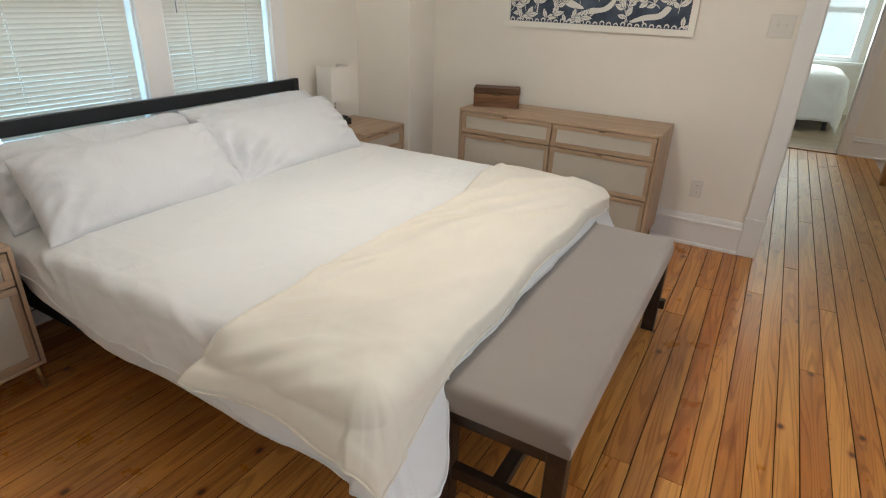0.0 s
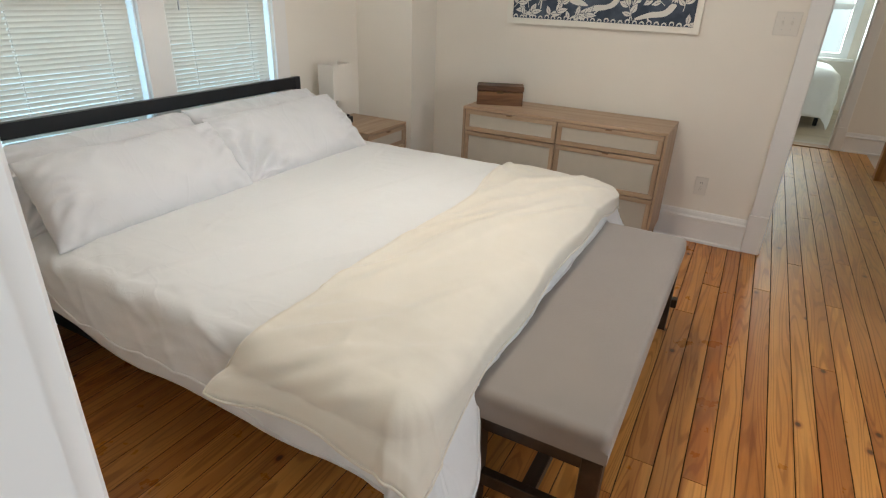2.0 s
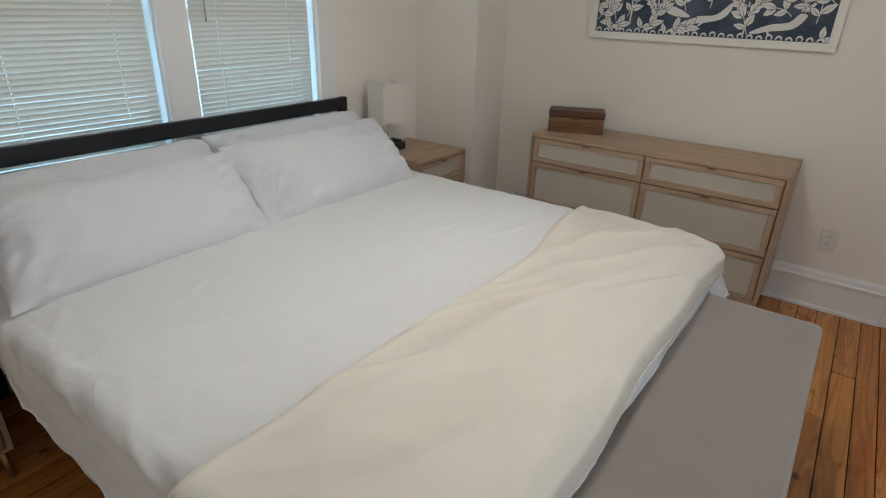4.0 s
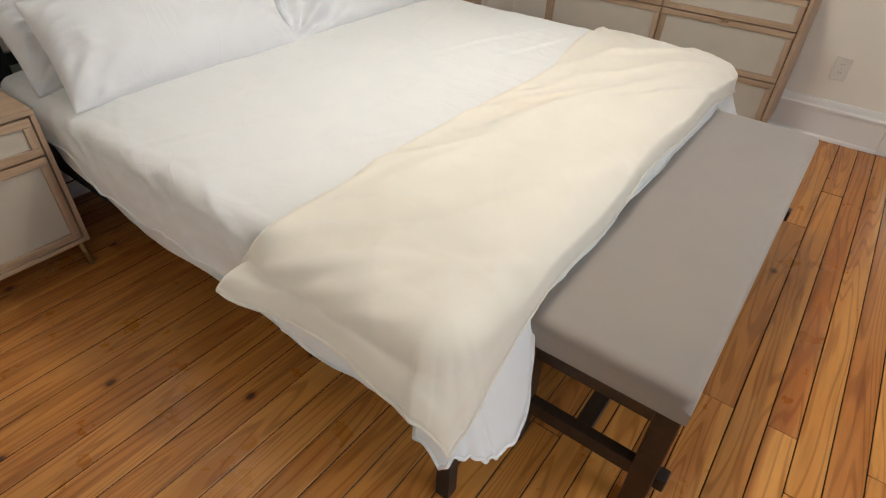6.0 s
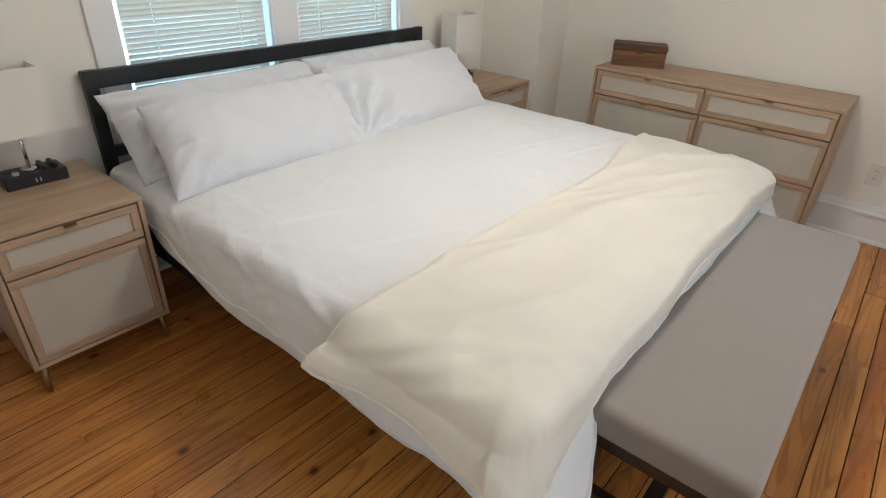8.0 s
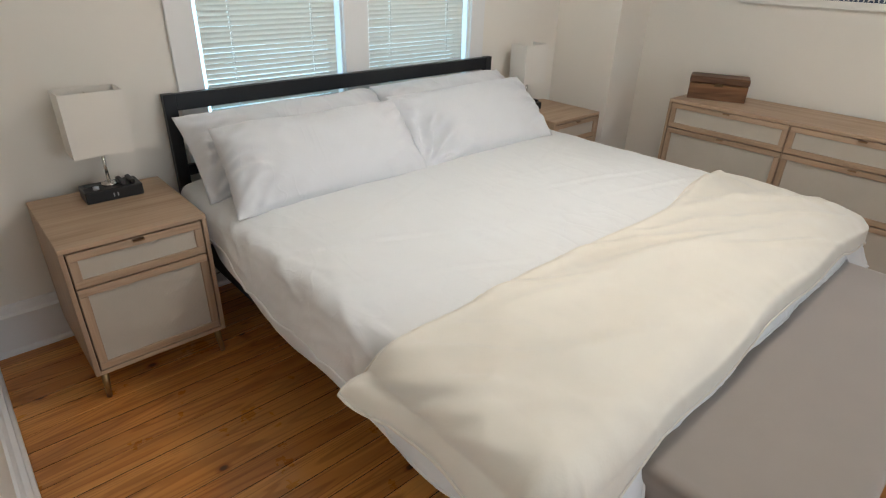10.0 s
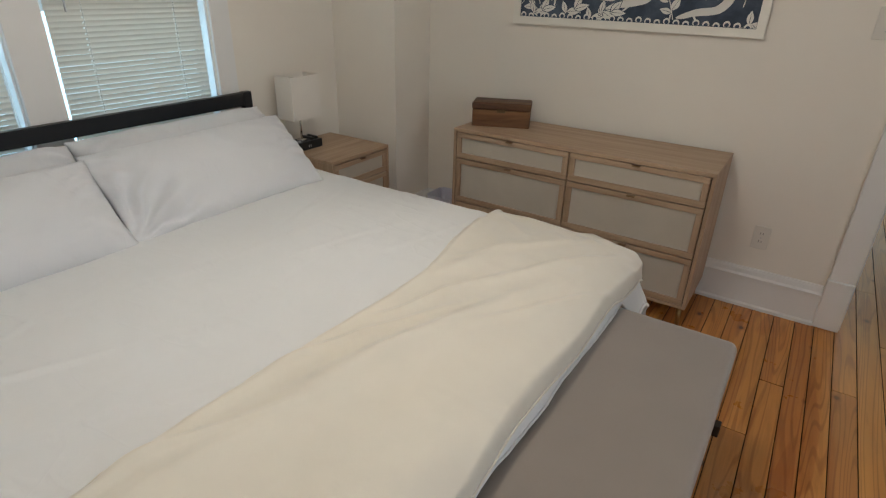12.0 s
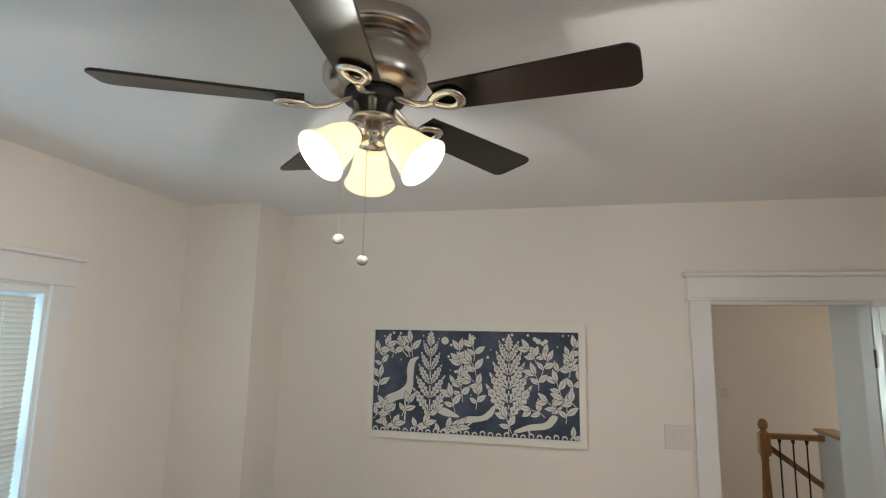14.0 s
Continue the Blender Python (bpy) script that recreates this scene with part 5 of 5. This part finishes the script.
        for k in range(1, 7):
            f = k / 7.5
            q = wd * 0.40 * math.sin(math.pi * f ** 0.8)
            for s in (-1, 1):
                a0, b0 = at(ln * f, 0), at(ln * (f + 0.14), s * q)
                dx, dz = b0[0] - a0[0], b0[1] - a0[1]
                l = math.hypot(dx, dz) or 1
                nx, nz = -dz / l * 0.0017, dx / l * 0.0017
                shape(dark, [(a0[0] + nx, a0[1] + nz), b0, (a0[0] - nx, a0[1] - nz)])

    def sprig(cx, cz, ang, length, n, ln, curl=0.0):
        pts = [(cx, cz)]
        a = ang
        for k in range(n):
            a += curl / n
            x, z = pts[-1][0] + math.cos(a) * length / n, pts[-1][1] + math.sin(a) * length / n
            pts.append((x, z))
            s = 1 if k % 2 else -1
            leaf(x, z, a + s * 0.85, ln * random.uniform(0.9, 1.15), ln * 0.50)
            if k % 2 == 0:
                leaf(x - 0.01 * math.cos(a), z - 0.01 * math.sin(a), a - s * 1.0, ln * 0.85, ln * 0.40)
        leaf(*pts[-1], a, ln * 1.1, ln * 0.45)
        stem(pts, 0.004)

    def blob(pts):
        """A plain smooth shape through a few corners."""
        out = []
        n = len(pts)
        for k in range(n):
            p0, p1, p2, p3 = (pts[(k + q - 1) % n] for q in range(4))
            for s in (0, 0.25, 0.5, 0.75):
                out.append(tuple(0.5 * (2 * p1[c] + (p2[c] - p0[c]) * s + (2 * p0[c] - 5 * p1[c] + 4 * p2[c] - p3[c]) * s * s + (3 * p1[c] - p0[c] - 3 * p2[c] + p3[c]) * s ** 3) for c in (0, 1)))
        shape(white, out)

    def at(u, v):
        return (-w + 2 * w * u, h - 2 * h * v)
    random.seed(11)
    tree(at(0.29, 0)[0], at(0, 0.95)[1], at(0, 0.015)[1], 0.100)
    tree(at(0.675, 0)[0], at(0, 0.96)[1], at(0, 0.045)[1], 0.130)
    # three plain pale forms among the leaves
    blob([at(0.055, 0.74), at(0.070, 0.66), at(0.135, 0.60), at(0.172, 0.52), at(0.172, 0.38), at(0.190, 0.29), at(0.232, 0.265), at(0.212, 0.33), at(0.206, 0.46), at(0.205, 0.56), at(0.185, 0.66), at(0.125, 0.70), at(0.085, 0.75)])
    stem([at(0.065, 0.70), at(0.055, 0.84), at(0.062, 0.93)], 0.010)
    stem([at(0.165, 0.66), at(0.17, 0.80), at(0.165, 0.93)], 0.009)
    stem([at(0.175, 0.27), at(0.145, 0.2), at(0.13, 0.10)], 0.006)
    stem([at(0.185, 0.27), at(0.17, 0.17), at(0.18, 0.08)], 0.006)
    blob([at(0.40, 0.90), at(0.47, 0.83), at(0.55, 0.81), at(0.605, 0.71), at(0.608, 0.77), at(0.575, 0.845), at(0.51, 0.88), at(0.45, 0.90), at(0.39, 0.955)])
    blob([at(0.31, 0.76), at(0.37, 0.755), at(0.44, 0.83), at(0.40, 0.84), at(0.35, 0.82)])
    blob([at(0.70, 0.94), at(0.77, 0.875), at(0.84, 0.85), at(0.875, 0.78), at(0.902, 0.80), at(0.86, 0.90), at(0.77, 0.93), at(0.72, 0.955)])
    stem([at(0.755, 0.89), at(0.775, 0.96)], 0.009)
    stem([at(0.51, 0.86), at(0.47, 0.93)], 0.009)
    leaf(*at(0.875, 0.77), 1.15, 0.075, 0.016, False)
    leaf(*at(0.885, 0.77), 0.8, 0.075, 0.018, False)
    # sprigs of three or five leaves fill the ground between the trees and the pale forms
    taken = [(0.04, 0.25, 0.22, 0.76), (0.12, 0.19, 0.05, 0.26), (0.30, 0.46, 0.73, 0.86), (0.40, 0.62, 0.74, 0.95), (0.69, 0.91, 0.76, 0.96)]

    def free(u, v, m=0.0):
        for cu, hw in ((0.29, 0.094), (0.675, 0.122)):
            if abs(u - cu) < hw * (1.15 - 0.8 * abs(0.60 - v)) + m and 0.02 < v < 0.80:
                return False
        return not any(a - m < u < b + m and c - m < v < d + m for a, b, c, d in taken)
    spots = []
    for k in range(2600):
        u, v = random.uniform(0.02, 0.98), random.uniform(0.17, 0.95)
        if free(u, v, 0.006) and all((u - a) ** 2 * 4.4 + (v - b) ** 2 > 0.0155 for a, b in spots):
            spots.append((u, v))
    for k, (u, v) in enumerate(spots):
        a = math.pi / 2 + 1.0 * noise.noise(Vector((u * 6, v * 5, 2.0))) + random.uniform(-0.35, 0.35)
        x, z = at(u, v)
        sprig(x - 0.05 * math.cos(a), z - 0.05 * math.sin(a), a, 0.085, 2, random.uniform(0.056, 0.074), random.uniform(-1.3, 1.3))
    disc(*at(0.363, 0.10), 0.022, 20)
    for u, v, r in ((0.85, 0.09, 0.012), (0.835, 0.11, 0.012), (0.815, 0.09, 0.015), (0.80, 0.07, 0.012)):
        disc(*at(u, v), r)
    for k in range(60):
        u, v = random.random(), random.random() ** 2.4
        disc(*at(0.015 + 0.97 * u, 0.03 + 0.85 * v), random.choice((0.004, 0.005, 0.008)), 8)
    for k in range(26):
        disc(*at(0.02 + k * 0.038, 0.985 + 0.008 * math.sin(k * 2.1)), 0.016, 12)
        disc(*at(0.02 + k * 0.038, 0.990 + 0.008 * math.sin(k * 2.1)), 0.010, 10, dark)
    tagged(part("print_line", dark, navy, t, "fine navy carved lines"), kind="stuff")
    random.seed(0)
    return t


wall_print()


# ---------------------------------------------------------------- floorboards
def floorboards():
    fl = tagged(new("floor"), "old honey-brown pine floorboards with knots and dark joints", "floor", "", "structure")
    gap = 0.0030
    meshes = {}
    rnd = random.Random(5)

    def board(x, bw, y0, y1):
        key = (round(y1 - y0, 3), bw)
        me = meshes.get(key)
        if me is None:
            bm = boxed(gap / 2, bw - gap / 2, gap * 0.3, y1 - y0 - gap * 0.3, -0.02, 0.0, 0.0014)
            me = bpy.data.meshes.new("floorboard")
            bm.to_mesh(me)
            bm.free()
            me.materials.append(M_FLOOR)
            me.materials.append(M_GAP)
            for p in me.polygons:
                if abs(p.normal.z) < 0.4:
                    p.material_index = 1
            meshes[key] = me
        ob = new("floorboard", me)
        ob.parent = fl
        ob.location = (x, y0, rnd.uniform(-0.0014, 0.0))

    x = XW
    joints = [0.883, 0.984, 1.093, 1.19, 1.287, 1.385, 1.497, 1.589, 1.695, 2.51, 2.612, 2.705, 2.788, 2.873, 2.964, 3.056, 3.138, 3.234]
    while x < XE:
        ahead = [j for j in joints if j > x + 0.04]
        if ahead:
            run = ahead[0] - x
            bw = round(run / max(1, round(run / 0.093)), 3)
            if run < 0.13:
                bw = round(run, 3)
        else:
            bw = rnd.choice((0.084, 0.088, 0.092, 0.096))
        end = YN + 0.12
        if x + bw > HX0 and x < HALFX - 0.01:
            end = 7.44 if x + bw <= 3.88 else 6.42
        if x > HALFX - 0.02:
            end = YN
        y = -0.22 if not (2.2 < x < 3.3) else -1.6
        first = True
        while y < end - 0.001:
            ln = rnd.choice((1.2, 1.7, 2.2, 2.8, 3.4)) if not first else rnd.choice((0.7, 1.3, 1.9, 2.6, 3.1) if x > 2.2 else (1.3, 2.5, 3.1, 3.6))
            first = False
            y1 = y + ln
            if end - y1 < 0.5:
                y1 = end
            board(x, bw, y, y1)
            y = y1
        x += bw


floorboards()
